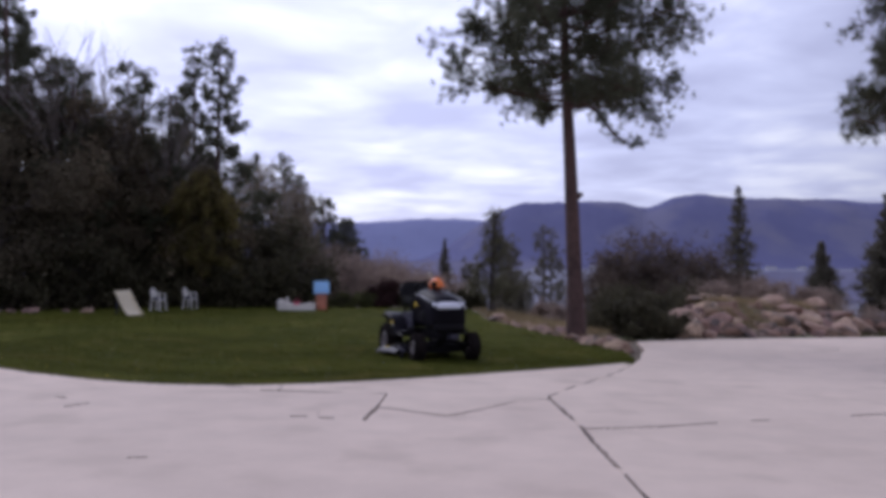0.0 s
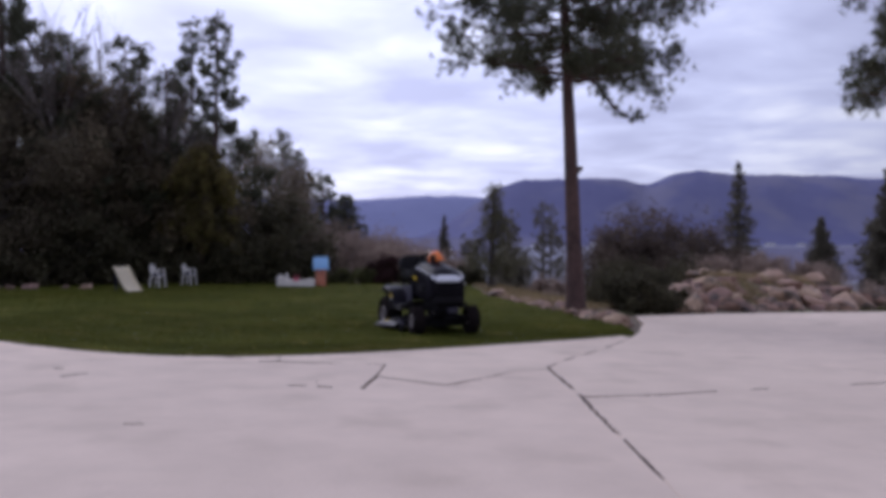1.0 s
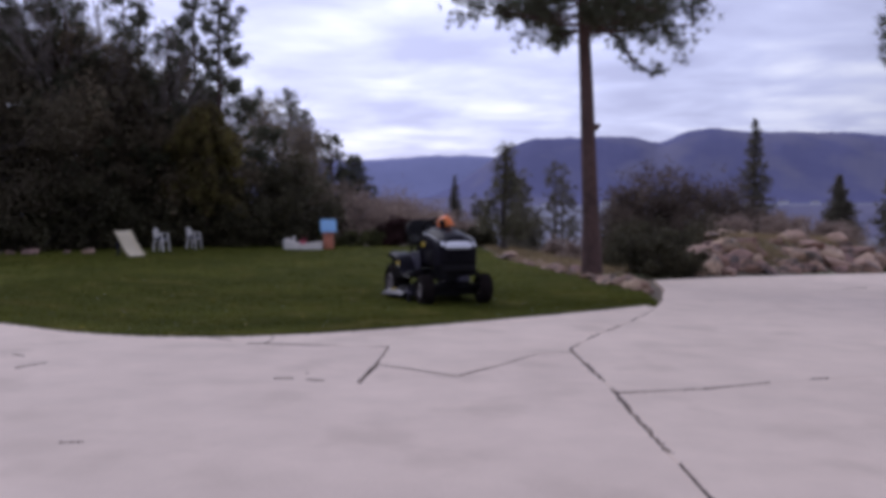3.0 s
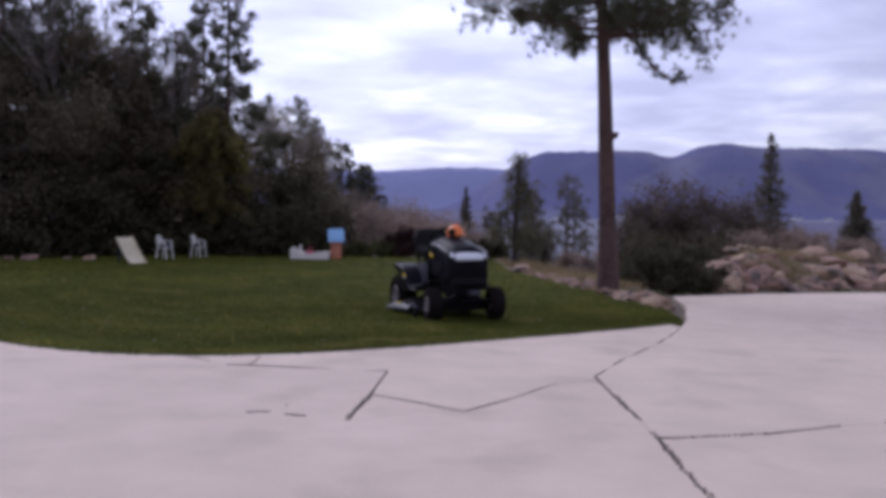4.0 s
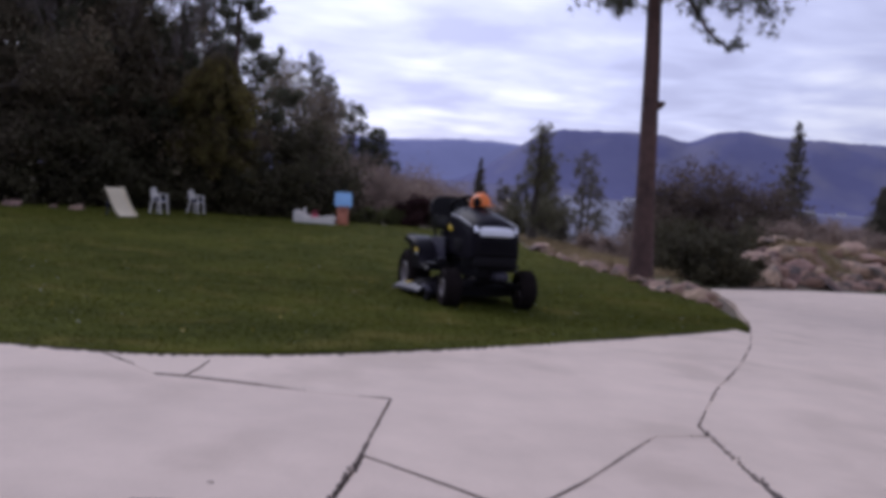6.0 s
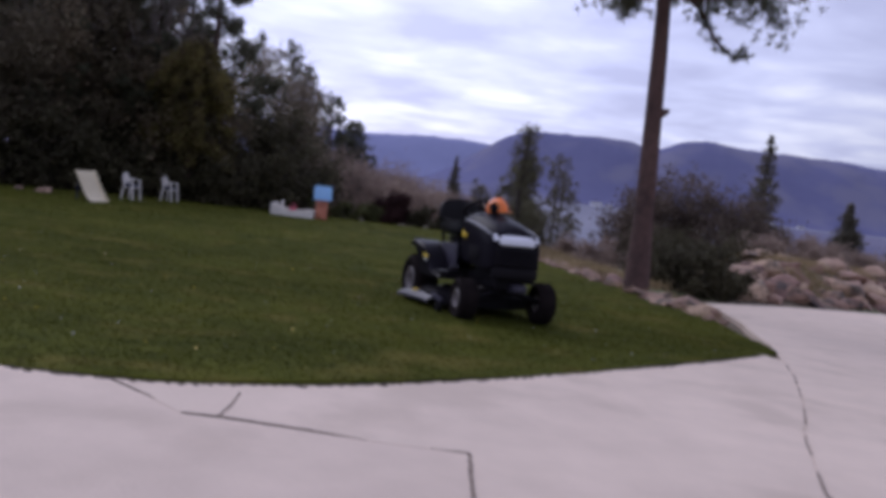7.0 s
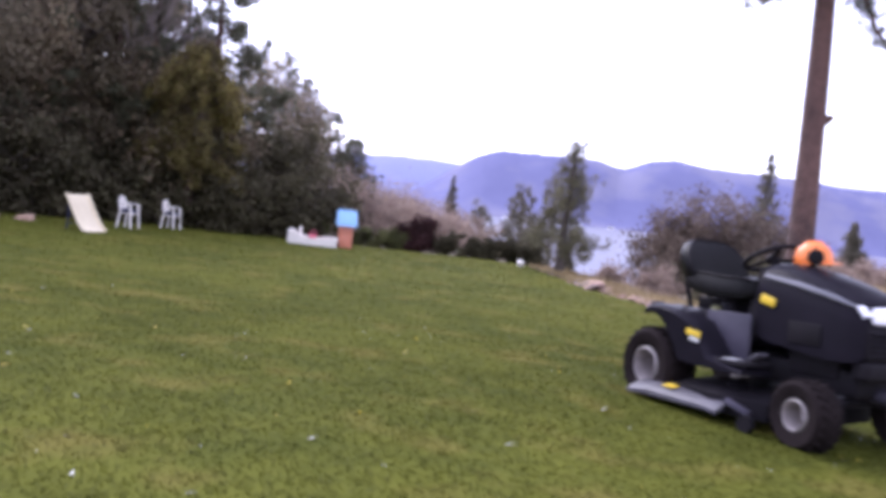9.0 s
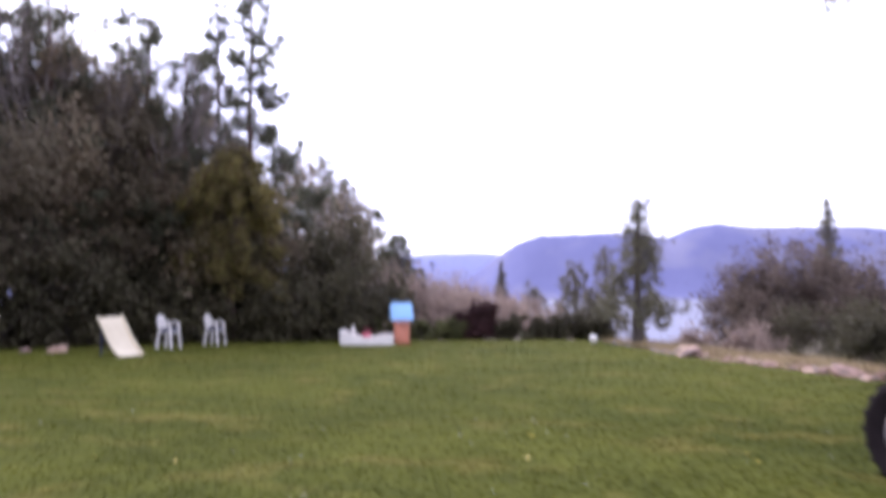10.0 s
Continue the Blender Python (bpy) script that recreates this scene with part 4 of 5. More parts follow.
for n in range(9):
    x = -5.2 + n * 0.36
    broadleaf("ground_cover", x, 30.1 + 0.09 * n, rng.uniform(0.45, 0.65), 0.42, "low olive-green ground cover at the lawn's end", 620 + n, stems=5, lobes=18, leaves=3200, size=0.05, material=M_GROUNDCOVER, category="plant", group="ground cover", z=float(lawn_z(x, 30.2)) - 0.08, gap=0.0, crown_from=0.02)

# conifers down the slope
slope = "conifers down the slope"
pine("pine_tree", 1.80, 28.3, 3.85, 0.7, 1.15, 0.14, "young dark pine just past the lawn's end", 31, branches=64, per=8, k=14, tuft=0.17, fine=0.05, twigs=(4, 7), group=slope, z=-1.68, gaps=0.12, material=M_HAZEPINE, bark=M_BARK2, profile=lambda f: 0.9 - 0.7 * f)
for n, (x, y, top, h, r) in enumerate(((9.6, 74.0, 2.6, 9.5, 3.4), (5.2, 62.0, 0.9, 6.5, 2.6), (12.2, 88.0, 2.2, 10.0, 3.6), (2.0, 58.0, -0.6, 5.0, 2.0), (7.2, 80.0, 0.2, 8.0, 3.0), (4.3, 50.0, -0.4, 5.0, 1.9))):
    pine("pine_tree", x, y, h, 0.8, r, 0.16, "airy grey-green conifer on the slope towards the lake", 170 + n, z=top - h, group=slope, branches=60, per=7, k=10, tuft=0.36, fine=0.055, gaps=0.22, material=M_FIR, bark=M_BARK2, profile=lambda f: 0.95 - 0.75 * f)
fir("fir_tree", 0.2, 62.0, 6.2, 1.5, "thin pointed fir on the slope", 180, z=-4.9, group=slope, layers=36, dense=1.3, size=0.09)
fir("fir_tree", 27.4, 72.4, 12.2, 3.5, "tall pointed grey-green fir on the slope", 181, z=-6.0, group=slope, layers=30, size=0.10, dense=0.35)
fir("fir_tree", 33.0, 68.0, 5.4, 2.2, "small dark fir beyond the boulders", 182, z=-4.3, group=slope)
fir("fir_tree", 27.6, 48.5, 7.6, 2.4, "dark fir beyond the boulders", 183, z=-3.6, group=slope)
fir("fir_tree", 3.6, 36.0, 1.7, 0.5, "small dark fir below the lawn's end", 184, z=-2.9, group=slope)

# big shrub beyond the driveway, bank brush
for n, (x, y, h, r, mt) in enumerate(((8.9, 38.2, 4.6, 1.9, M_BUSH), (12.0, 38.8, 5.3, 2.3, M_BUSH), (10.4, 37.6, 5.3, 2.4, M_BUSH), (8.1, 36.8, 3.6, 1.5, M_BUSH), (13.6, 39.4, 4.4, 1.9, M_BUSH))):
    broadleaf("shrub", x, y, h, r, "large dark brownish shrub below the driveway", 190 + n, stems=11, lobes=77, leaves=23000, size=0.081, gap=0.0, material=mt, wood=M_BARK2, category="shrub", group="shrubs beyond the driveway", z=-4.0)
for n, (x, y, h, r) in enumerate(((4.6, 19.9, 0.9, 0.7), (5.4, 20.7, 0.7, 0.7), (6.3, 21.8, 0.6, 0.6), (6.0, 24.0, 1.6, 1.1), (7.4, 26.2, 1.7, 1.2), (8.8, 28.6, 1.8, 1.2), (5.0, 23.0, 1.2, 0.9), (6.4, 29.5, 1.8, 1.3))):
    broadleaf("undergrowth", x, y, h, r, "dark low undergrowth at the driveway's edge", 220 + n, stems=6, lobes=24, leaves=7000, size=0.057, gap=0.05, material=M_HEDGE_SHADE, wood=M_BARK2, category="shrub", group="undergrowth", z=float(drive_z(x, y)) - 0.05)
for n, (x, y, h, r) in enumerate(((10.2, 29.5, 0.9, 0.8), (12.5, 30.5, 0.8, 0.8), (15.0, 31.5, 0.7, 0.8), (17.5, 31.5, 0.9, 0.9), (13.5, 33.0, 1.2, 1.0), (4.4, 27.5, 1.2, 0.8), (4.2, 31.0, 1.0, 0.8), (16.5, 34.0, 1.1, 1.1))):
    broadleaf("brush", x, y, h, r, "brown twiggy brush on the bank", 200 + n, stems=6, lobes=24, leaves=6500, size=0.05, material=M_BROWNLEAF, wood=M_TWIG, category="shrub", group="brush on the bank")

# ---- rocks ----


def rock_mesh(name, seed, points, size, flat=0.75):
    """An angular broken stone: the hull of scattered points, its edges worn round, its faces pitted."""
    r = random.Random(seed)
    bm = bmesh.new()
    for _ in range(points):
        d = Vector((r.gauss(0, 1), r.gauss(0, 1), r.gauss(0, 1))).normalized() * r.uniform(0.75, 1.05)
        bm.verts.new(d)
    got = bmesh.ops.convex_hull(bm, input=bm.verts[:])
    loose = [v_ for v_ in bm.verts if not v_.link_faces]
    bmesh.ops.delete(bm, geom=loose, context="VERTS")
    bmesh.ops.dissolve_limit(bm, angle_limit=radians(12), verts=bm.verts[:], edges=bm.edges[:])
    bmesh.ops.bevel(bm, geom=bm.edges[:], offset=0.07, segments=2, profile=0.6, affect="EDGES", clamp_overlap=True)
    bmesh.ops.triangulate(bm, faces=bm.faces[:])
    bmesh.ops.subdivide_edges(bm, edges=[e for e in bm.edges if e.calc_length() > 0.35], cuts=2, use_grid_fill=True)
    for v_ in bm.verts:
        v_.co += v_.co.normalized() * (0.05 * noise.noise(v_.co * 2.5 + Vector((seed, 0, 0))) + 0.035 * noise.noise(v_.co * 6 + Vector((0, seed, 0))))
    bmesh.ops.scale(bm, vec=(size * r.uniform(1.0, 1.6), size * r.uniform(0.7, 1.0), size * flat), verts=bm.verts[:])
    bmesh.ops.recalc_face_normals(bm, faces=bm.faces[:])
    me = bpy.data.meshes.new(name)
    for f in bm.faces:
        f.smooth = True
    bm.to_mesh(me)
    bm.free()
    me.set_sharp_from_angle(angle=radians(28))
    me.materials.append(M_ROCK)
    return me


BOULDERS = [rock_mesh("boulder", 300 + n, 15, 1.0, 0.6) for n in range(14)]
PEBBLES = [rock_mesh("rock", 330 + n, 12, 1.0, 0.65) for n in range(8)]
rng = random.Random(44)
for k in range(170):
    s = (k + rng.uniform(-0.5, 0.5)) / 170
    high = min(1.0, 0.25 + s / 0.4)
    up = rng.random()
    off = 0.25 + 2.4 * up * high
    size = min(0.70, 0.19 * math.exp(abs(rng.gauss(0, 0.75)))) * (0.6 + 0.4 * high)
    x = 7.0 + s * 9.6 - off * 0.69
    y = 21.1 + s * 7.9 + off * 0.724
    z = float(drive_z(x, y)) + 1.25 * up * high * (1.0 - 0.25 * s) + rng.uniform(-0.08, 0.05)
    b = new("boulder", BOULDERS[k % 14])
    b.matrix_basis = pose(x, y, z + size * 0.12, rng.uniform(-28, 28), rng.uniform(-25, 25), rng.uniform(0, 360)) @ Matrix.Diagonal((size, size, size, 1))
    tagged(b, "weathered tan granite boulder in the retaining bank" if size > 0.4 else "small broken tan rock wedged in the bank", "boulder", "boulders of the bank")
line = curve(ROCK_LINE[:8], 400)
for k in range(128):
    s = 0.27 + 0.73 * k / 128
    p = line[min(399, int((s**1.15) * 399 + rng.uniform(-3, 3)))]
    off = rng.uniform(-0.12, 0.15 + 0.4 * min(1, (s - 0.27) * 5))
    size = min(0.30, 0.075 * math.exp(abs(rng.gauss(0, 0.8)))) * (1.0 if s > 0.31 else 0.7)
    if noise.noise((s * 22.0, 4.1, 0.0)) > 0.18 and size > 0.09:
        continue
    x, y = float(p[0]) + off, float(p[1]) + rng.uniform(-0.1, 0.1)
    if abs(x - 2.92) < 0.25 and abs(y - 17.0) < 0.35:
        continue
    b = new("rock", PEBBLES[k % 8])
    z = float(lawn_z(x, y)) - 0.25 * max(0, off - 0.2)
    b.matrix_basis = pose(x, y, z + size * 0.02, rng.uniform(-20, 20), rng.uniform(-20, 20), rng.uniform(0, 360)) @ Matrix.Diagonal((size, size, size, 1))
    tagged(b, "pale tan border rock along the lawn's edge", "rock", "border rocks")
for k in range(7):
    x, y, size = -13.4 + k * 0.55, 20.9 + rng.uniform(-0.3, 0.3) + 0.2 * k, rng.uniform(0.12, 0.3)
    b = new("rock", PEBBLES[(k * 3) % 8])
    b.matrix_basis = pose(x, y, float(lawn_z(x, y)) + size * 0.1, 0, 0, rng.uniform(0, 360)) @ Matrix.Diagonal((size, size, size, 1))
    tagged(b, "grey rock half hidden under the tree belt", "rock", "rocks under the trees")

BANK_POLY = [(3.05, 12.8), (3.35, 13.6), (3.5, 14.8), (3.4, 16.5), (4.0, 18.5), (3.2, 24), (2.4, 30), (1.2, 31), (1.3, 25), (1.8, 21.5), (2.5, 18), (2.95, 15)]
blades("dry_grass", 30000, (1.0, 10.5, 4.2, 31), 0.13, 0.006, 15, "dry straw-coloured grass among the border rocks", M_DRYGRASS, clump=-0.15, poly=BANK_POLY)

BANK2 = [(6.8, 21.4), (17.0, 30.0), (15.0, 34.0), (5.3, 24.5)]
blades("dry_grass", 60000, (5, 21, 17.5, 34), 0.20, 0.010, 16, "dry straw-coloured grass on the boulder bank", M_DRYGRASS, clump=-0.05, poly=BANK2, zfn=lambda x, y: land_z(x, y) + 0.03)
blades("clover_flowers", 200, (-6, 6.4, 3.0, 14), 0.010, 0.0036, 17, "small pale clover heads dotting the lawn", M_DECALW, rise=0.012)
blades("dandelion_flowers", 90, (-6, 6.4, 3.0, 13), 0.012, 0.007, 18, "small yellow dandelion heads dotting the lawn", M_YELLOW, rise=0.012)

blades("verge_grass", 16000, (11, 23, 19, 31), 0.12, 0.010, 19, "green grass verge beside the boulders", poly=[(12.6, 25.6), (16.6, 28.7), (18.5, 28.0), (18.0, 31.0), (15.5, 30.2)], zfn=lambda x, y: land_z(x, y) + 0.03)

# ---- riding mower ----
mower = thing("riding_mower", on_lawn(-0.175, 11.06, -69.0) @ pose(0, 0, -0.012, 1.8, -1.5, 0), "black riding lawn mower with yellow decals on the lawn", "riding mower")


def wheel(name, r, w, rim_r, x, y, out, steer=0.0):
    tyre = bmesh.new()
    hw = w / 2
    prof = [(rim_r, -hw * 0.75), (rim_r + 0.02, -hw * 0.92), (r * 0.86, -hw), (r * 0.96, -hw * 0.82), (r, -hw * 0.45), (r, hw * 0.45), (r * 0.96, hw * 0.82), (r * 0.86, hw), (rim_r + 0.02, hw * 0.92), (rim_r, hw * 0.75)]
    lathe(prof + prof[:1], 36, tyre, close=False)
    t = part("wheel", tyre, M_RUBBER, mower, "black rubber tyre on a pale rim", at=pose(x, y, r, 0, 0, steer))
    lug = bmesh.new()
    for k in range(22):
        for sgn in (-1, 1):
            a = 360 / 22 * (k + (0.5 if sgn > 0 else 0))
            m = pose(0, 0, 0, 0, a, 0) @ pose(0, sgn * hw * 0.42, r, 0, 0, sgn * 30)
            got = bmesh.ops.create_cube(lug, size=1.0)["verts"]
            bmesh.ops.transform(lug, matrix=m @ Matrix.Diagonal((r * 0.075, hw * 0.8, 0.012, 1)), verts=got)
    part("tread", lug, M_RUBBER, t, smooth=False)
    rim = bmesh.new()
    d = out * hw
    lathe([(0.001, d * -0.6), (rim_r * 0.95, d * -0.6), (rim_r * 1.03, d * 0.6), (rim_r * 1.04, d * 0.90), (rim_r * 0.96, d * 0.96), (rim_r * 0.92, d * 0.80), (rim_r * 0.86, d * -0.35), (rim_r * 0.46, d * -0.45), (rim_r * 0.40, d * -0.05), (rim_r * 0.24, d * 0.05), (0.001, d * 0.05)], 28, rim)
    part("rim", rim, M_RIM, t, "scuffed off-white wheel rim")


for side in (-1, 1):
    wheel("front_wheel", 0.185, 0.17, 0.082, 0.60, side * 0.39, side, -5.0)
    wheel("rear_wheel", 0.25, 0.245, 0.115, -0.585, side * 0.39, side)


def hood_ring(x, w, z0, z1, crown):
    """A cross-section of the bonnet: rounded shoulders, flat flanks."""
    pts = [(-w, z0), (-w, z0 + (z1 - z0) * 0.62), (-w * 0.93, z0 + (z1 - z0) * 0.82), (-w * 0.74, z1 - 0.012), (-w * 0.38, z1 + crown * 0.75), (0, z1 + crown)]
    pts += [(-a, b) for a, b in pts[:-1][::-1]]
    return [(x, a, b) for a, b in pts]


hood = loft([hood_ring(0.06, 0.24, 0.56, 0.95, 0.035), hood_ring(0.16, 0.25, 0.52, 0.955, 0.035), hood_ring(0.36, 0.26, 0.50, 0.92, 0.03), hood_ring(0.56, 0.265, 0.48, 0.865, 0.028), hood_ring(0.68, 0.255, 0.48, 0.825, 0.022), hood_ring(0.75, 0.24, 0.49, 0.79, 0.012), hood_ring(0.775, 0.215, 0.52, 0.755, 0.0)])
bonnet = part("hood", hood, M_BLACK, mower, "glossy black engine hood")
for side in (-1, 1):
    part("hood_stripe", tube([(0.10, side * 0.225, 0.894), (0.36, side * 0.238, 0.858), (0.58, side * 0.243, 0.814), (0.72, side * 0.236, 0.775)], [0.016, 0.02, 0.018, 0.008], 8), M_TRIM, bonnet, "grey trim line along the hood")
    part("side_vent", rbox((0.22, 0.012, 0.12), (0.44, side * 0.266, 0.60), bev=0.004), M_BLKPLASTIC, bonnet)
    part("hood_decal", rbox((0.11, 0.008, 0.05), (0.16, side * 0.258, 0.755), (0, 14, 0), 0.003), M_YELLOW, bonnet, "yellow decal with unreadable lettering")
lensb = bmesh.new()
rows = []
for zz, pull in ((0.690, 0.0), (0.70, 0.012), (0.735, 0.012), (0.772, -0.012), (0.782, -0.03)):
    rows.append([(0.742 + pull + 0.055 * (1 - (k / 6 - 1) ** 2), (k / 6 - 1) * 0.224, zz) for k in range(13)] + [(0.70, (1 - k / 6) * 0.21, zz) for k in range(13)])
loft(rows, lensb)
part("headlight", lensb, M_LENS, bonnet, "wide clear headlight lens")
grille = rbox((0.05, 0.42, 0.17), (0.762, 0, 0.585), (0, -6, 0), 0.02)
gr = part("grille", grille, M_BLKPLASTIC, mower, "black plastic grille")
for k in range(5):
    part("grille_slat", rbox((0.02, 0.38, 0.012), (0.792, 0, 0.53 + k * 0.028), bev=0.004), M_BLACK, gr)
part("bumper", rbox((0.10, 0.44, 0.11), (0.752, 0, 0.445), (0, 0, 0), 0.03, 3), M_BLKPLASTIC, mower)
part("frame", rbox((1.30, 0.30, 0.14), (0.05, 0, 0.36), bev=0.02), M_BLKPLASTIC, mower)
part("engine", rbox((0.34, 0.34, 0.20), (0.42, 0, 0.46), bev=0.03), M_BLKPLASTIC, mower)
part("front_axle", tube([(0.61, -0.36, 0.19), (0.61, -0.12, 0.26), (0.61, 0.12, 0.26), (0.61, 0.36, 0.19)], 0.028, 8), M_BLKPLASTIC, mower)
part("muffler", rbox((0.14, 0.16, 0.08), (0.70, 0.07, 0.31), (0, 0, 12), 0.03, 3), M_DKGREY, mower, "grey metal exhaust muffler")

# dash, column, wheel
dash = loft([[(0.10 - 0.02 * f, -0.235 + 0.04 * f, 0.55 + f * 0.37), (0.10 - 0.02 * f, 0.235 - 0.04 * f, 0.55 + f * 0.37), (-0.06 + 0.05 * f, 0.21 - 0.05 * f, 0.55 + f * 0.40), (-0.06 + 0.05 * f, -0.21 + 0.05 * f, 0.55 + f * 0.40)] for f in (0, 0.35, 0.7, 0.95, 1.0)])
part("dash_tower", dash, M_BLKPLASTIC, mower)
part("steering_column", tube([(0.02, 0, 0.88), (-0.06, 0, 1.0)], 0.028, 10), M_BLKPLASTIC, mower)
sw = bmesh.new()
ring = [Vector((0.165 * math.cos(a), 0.165 * math.sin(a), 0)) for a in np.linspace(0, 2 * math.pi, 33)]
tube([tuple(p) for p in ring], 0.016, 8, sw)
wheel_ob = part("steering_wheel", sw, M_BLKPLASTIC, mower, at=pose(-0.08, 0, 1.01, 0, -28, 0))
for a in (90, 210, 330):
    part("spoke", rbox((0.15, 0.03, 0.012), (0.08, 0, -0.006), bev=0.004), M_BLKPLASTIC, wheel_ob, at=pose(0, 0, 0, 0, 0, a))
part("hub", lathe([(0.04, -0.02), (0.045, 0.0), (0.035, 0.015), (0.001, 0.018)], 16, axis="z"), M_BLKPLASTIC, wheel_ob)

# rear body: fenders, footrests, seat
FENDER = [(-0.640, 0.605), (-0.625, 0.635), (-0.57, 0.660), (-0.48, 0.660), (-0.34, 0.635), (-0.20, 0.585), (-0.11, 0.49), (-0.04, 0.40), (0.24, 0.36), (0.24, 0.325), (-0.10, 0.325), (-0.28, 0.335), (-0.335, 0.43), (-0.41, 0.525), (-0.49, 0.585), (-0.56, 0.602), (-0.62, 0.588)]
fend = part("fender", rbox((0.52, 0.56, 0.20), (-0.41, 0, 0.545), bev=0.04, seg=3), M_BLACK, mower, "black rear body over the wheels")
for side in (-1, 1):
    part("fender_side", loft([[(x_, side * y_, z_ - dz * (0.6 if k < 9 else 0.0)) for k, (x_, z_) in enumerate(FENDER)] for y_, dz in ((0.27, 0.0), (0.44, 0.0), (0.485, 0.012), (0.505, 0.04))]), M_BLACK, fend, "arched black fender running down to the footrest")
    # grey instead of black, to give the fender ledge its highlight by colour
    part("fender_tip", rbox((0.08, 0.10, 0.025), (-0.61, side * 0.43, 0.640), (0, -38, 0), 0.010), M_GREY, fend, "fender corner, its highlight painted as grey")
    part("fender_decal", rbox((0.12, 0.006, 0.036), (-0.15, side * 0.512, 0.515), (0, 6, 0), 0.002), M_YELLOW, fend, "yellow decal with unreadable lettering")
    part("fender_label", rbox((0.08, 0.006, 0.022), (-0.14, side * 0.512, 0.478), (0, 6, 0), 0.002), M_DECALW, fend, "small pale label")
    part("side_panel", rbox((0.34, 0.03, 0.30), (-0.10, side * 0.285, 0.51), (0, 0, side * -4), 0.012), M_DKGREY, mower, "dark grey tunnel panel")
    part("footrest_label", rbox((0.10, 0.07, 0.004), (0.07, side * 0.40, 0.396), (0, -3, 0), 0.001), M_DECALW, mower, "pale warning label with unreadable lettering")
    part("footrest", rbox((0.46, 0.22, 0.03), (0.03, side * 0.38, 0.375), (0, -3, 0), 0.012), M_BLKPLASTIC, mower, "black ribbed footrest")
    part("pedal", rbox((0.09, 0.08, 0.02), (0.22, side * 0.36, 0.43), (0, -30, 0), 0.006), M_GREY, mower)
SEAT = ((-0.62, 0.16, 0.80, 0.07), (-0.57, 0.225, 0.765, 0.13), (-0.44, 0.25, 0.735, 0.155), (-0.26, 0.25, 0.725, 0.15), (-0.10, 0.235, 0.725, 0.145), (-0.01, 0.20, 0.735, 0.125), (0.03, 0.13, 0.755, 0.08))
seat_b = loft([[(x_, yy * w_, zz) for yy, zz in ((-1, z0 + 0.02), (-1.05, z0 + t_ * 0.5), (-0.90, z0 + t_), (-0.5, z0 + t_ * 0.88), (0, z0 + t_ * 0.80), (0.5, z0 + t_ * 0.88), (0.90, z0 + t_), (1.05, z0 + t_ * 0.5), (1, z0 + 0.02), (0.6, z0), (-0.6, z0))] for x_, w_, z0, t_ in SEAT])
seat_o = part("seat", seat_b, M_VINYL, mower, "thick padded black vinyl seat")
BACK = ((-0.55, 0.20, 0.80, 0.075), (-0.58, 0.245, 0.87, 0.085), (-0.605, 0.255, 0.94, 0.085), (-0.635, 0.24, 1.01, 0.075), (-0.66, 0.20, 1.065, 0.06), (-0.675, 0.14, 1.095, 0.04), (-0.68, 0.07, 1.105, 0.02))
back_b = loft([[(x_ + th_ * c_, yy * w_, z_) for yy, c_ in ((-1, 0.4), (-0.92, 1.0), (-0.4, 0.75), (0, 0.65), (0.4, 0.75), (0.92, 1.0), (1, 0.4), (0.9, -0.5), (0, -0.7), (-0.9, -0.5))] for x_, w_, z_, th_ in BACK])
backrest = part("backrest", back_b, M_VINYL, mower, "padded black vinyl backrest")
part("back_piping", tube([(x_ + th_ * 0.9, side * w_ * 0.95, z_) for side, rows_ in ((-1, BACK), (1, BACK[::-1])) for x_, w_, z_, th_ in rows_], 0.009, 6), M_BLKPLASTIC, backrest)
part("seat_piping", tube([(x_, side * w_ * 0.93, z0 + t_ * 0.99) for side, rows_ in ((-1, SEAT[1:]), (1, SEAT[:0:-1])) for x_, w_, z0, t_ in rows_], 0.009, 6), M_BLKPLASTIC, seat_o)
for side in (-1, 1):
    part("seat_strut", tube([(-0.58, side * 0.16, 0.63), (-0.62, side * 0.165, 0.74), (-0.65, side * 0.165, 0.88)], 0.017, 8), M_BLKPLASTIC, mower)
    part("coil_spring", tube([(-0.30 + 0.028 * math.cos(a), side * 0.13 + 0.028 * math.sin(a), 0.65 + 0.11 * a / 25.0) for a in np.linspace(0, 25, 50)], 0.005, 5), M_TRIM, mower, "pale steel seat spring")
part("seat_bracket", rbox((0.34, 0.24, 0.08), (-0.40, 0, 0.685), bev=0.01), M_BLKPLASTIC, mower, "dark seat bracket")
part("fuel_cap", lathe([(0.03, 0.0), (0.034, 0.02), (0.028, 0.035), (0.001, 0.036)], 16, axis="z"), M_OLIVE, mower, "dusty fuel cap under the seat", at=pose(-0.30, -0.20, 0.645))
part("seat_spring", tube([(-0.56, 0.0, 0.63), (-0.60, 0, 0.70), (-0.60, 0, 0.80)], 0.018, 8), M_GREY, mower)
part("rear_hitch", rbox((0.14, 0.26, 0.10), (-0.65, 0, 0.38), bev=0.015), M_BLKPLASTIC, mower)

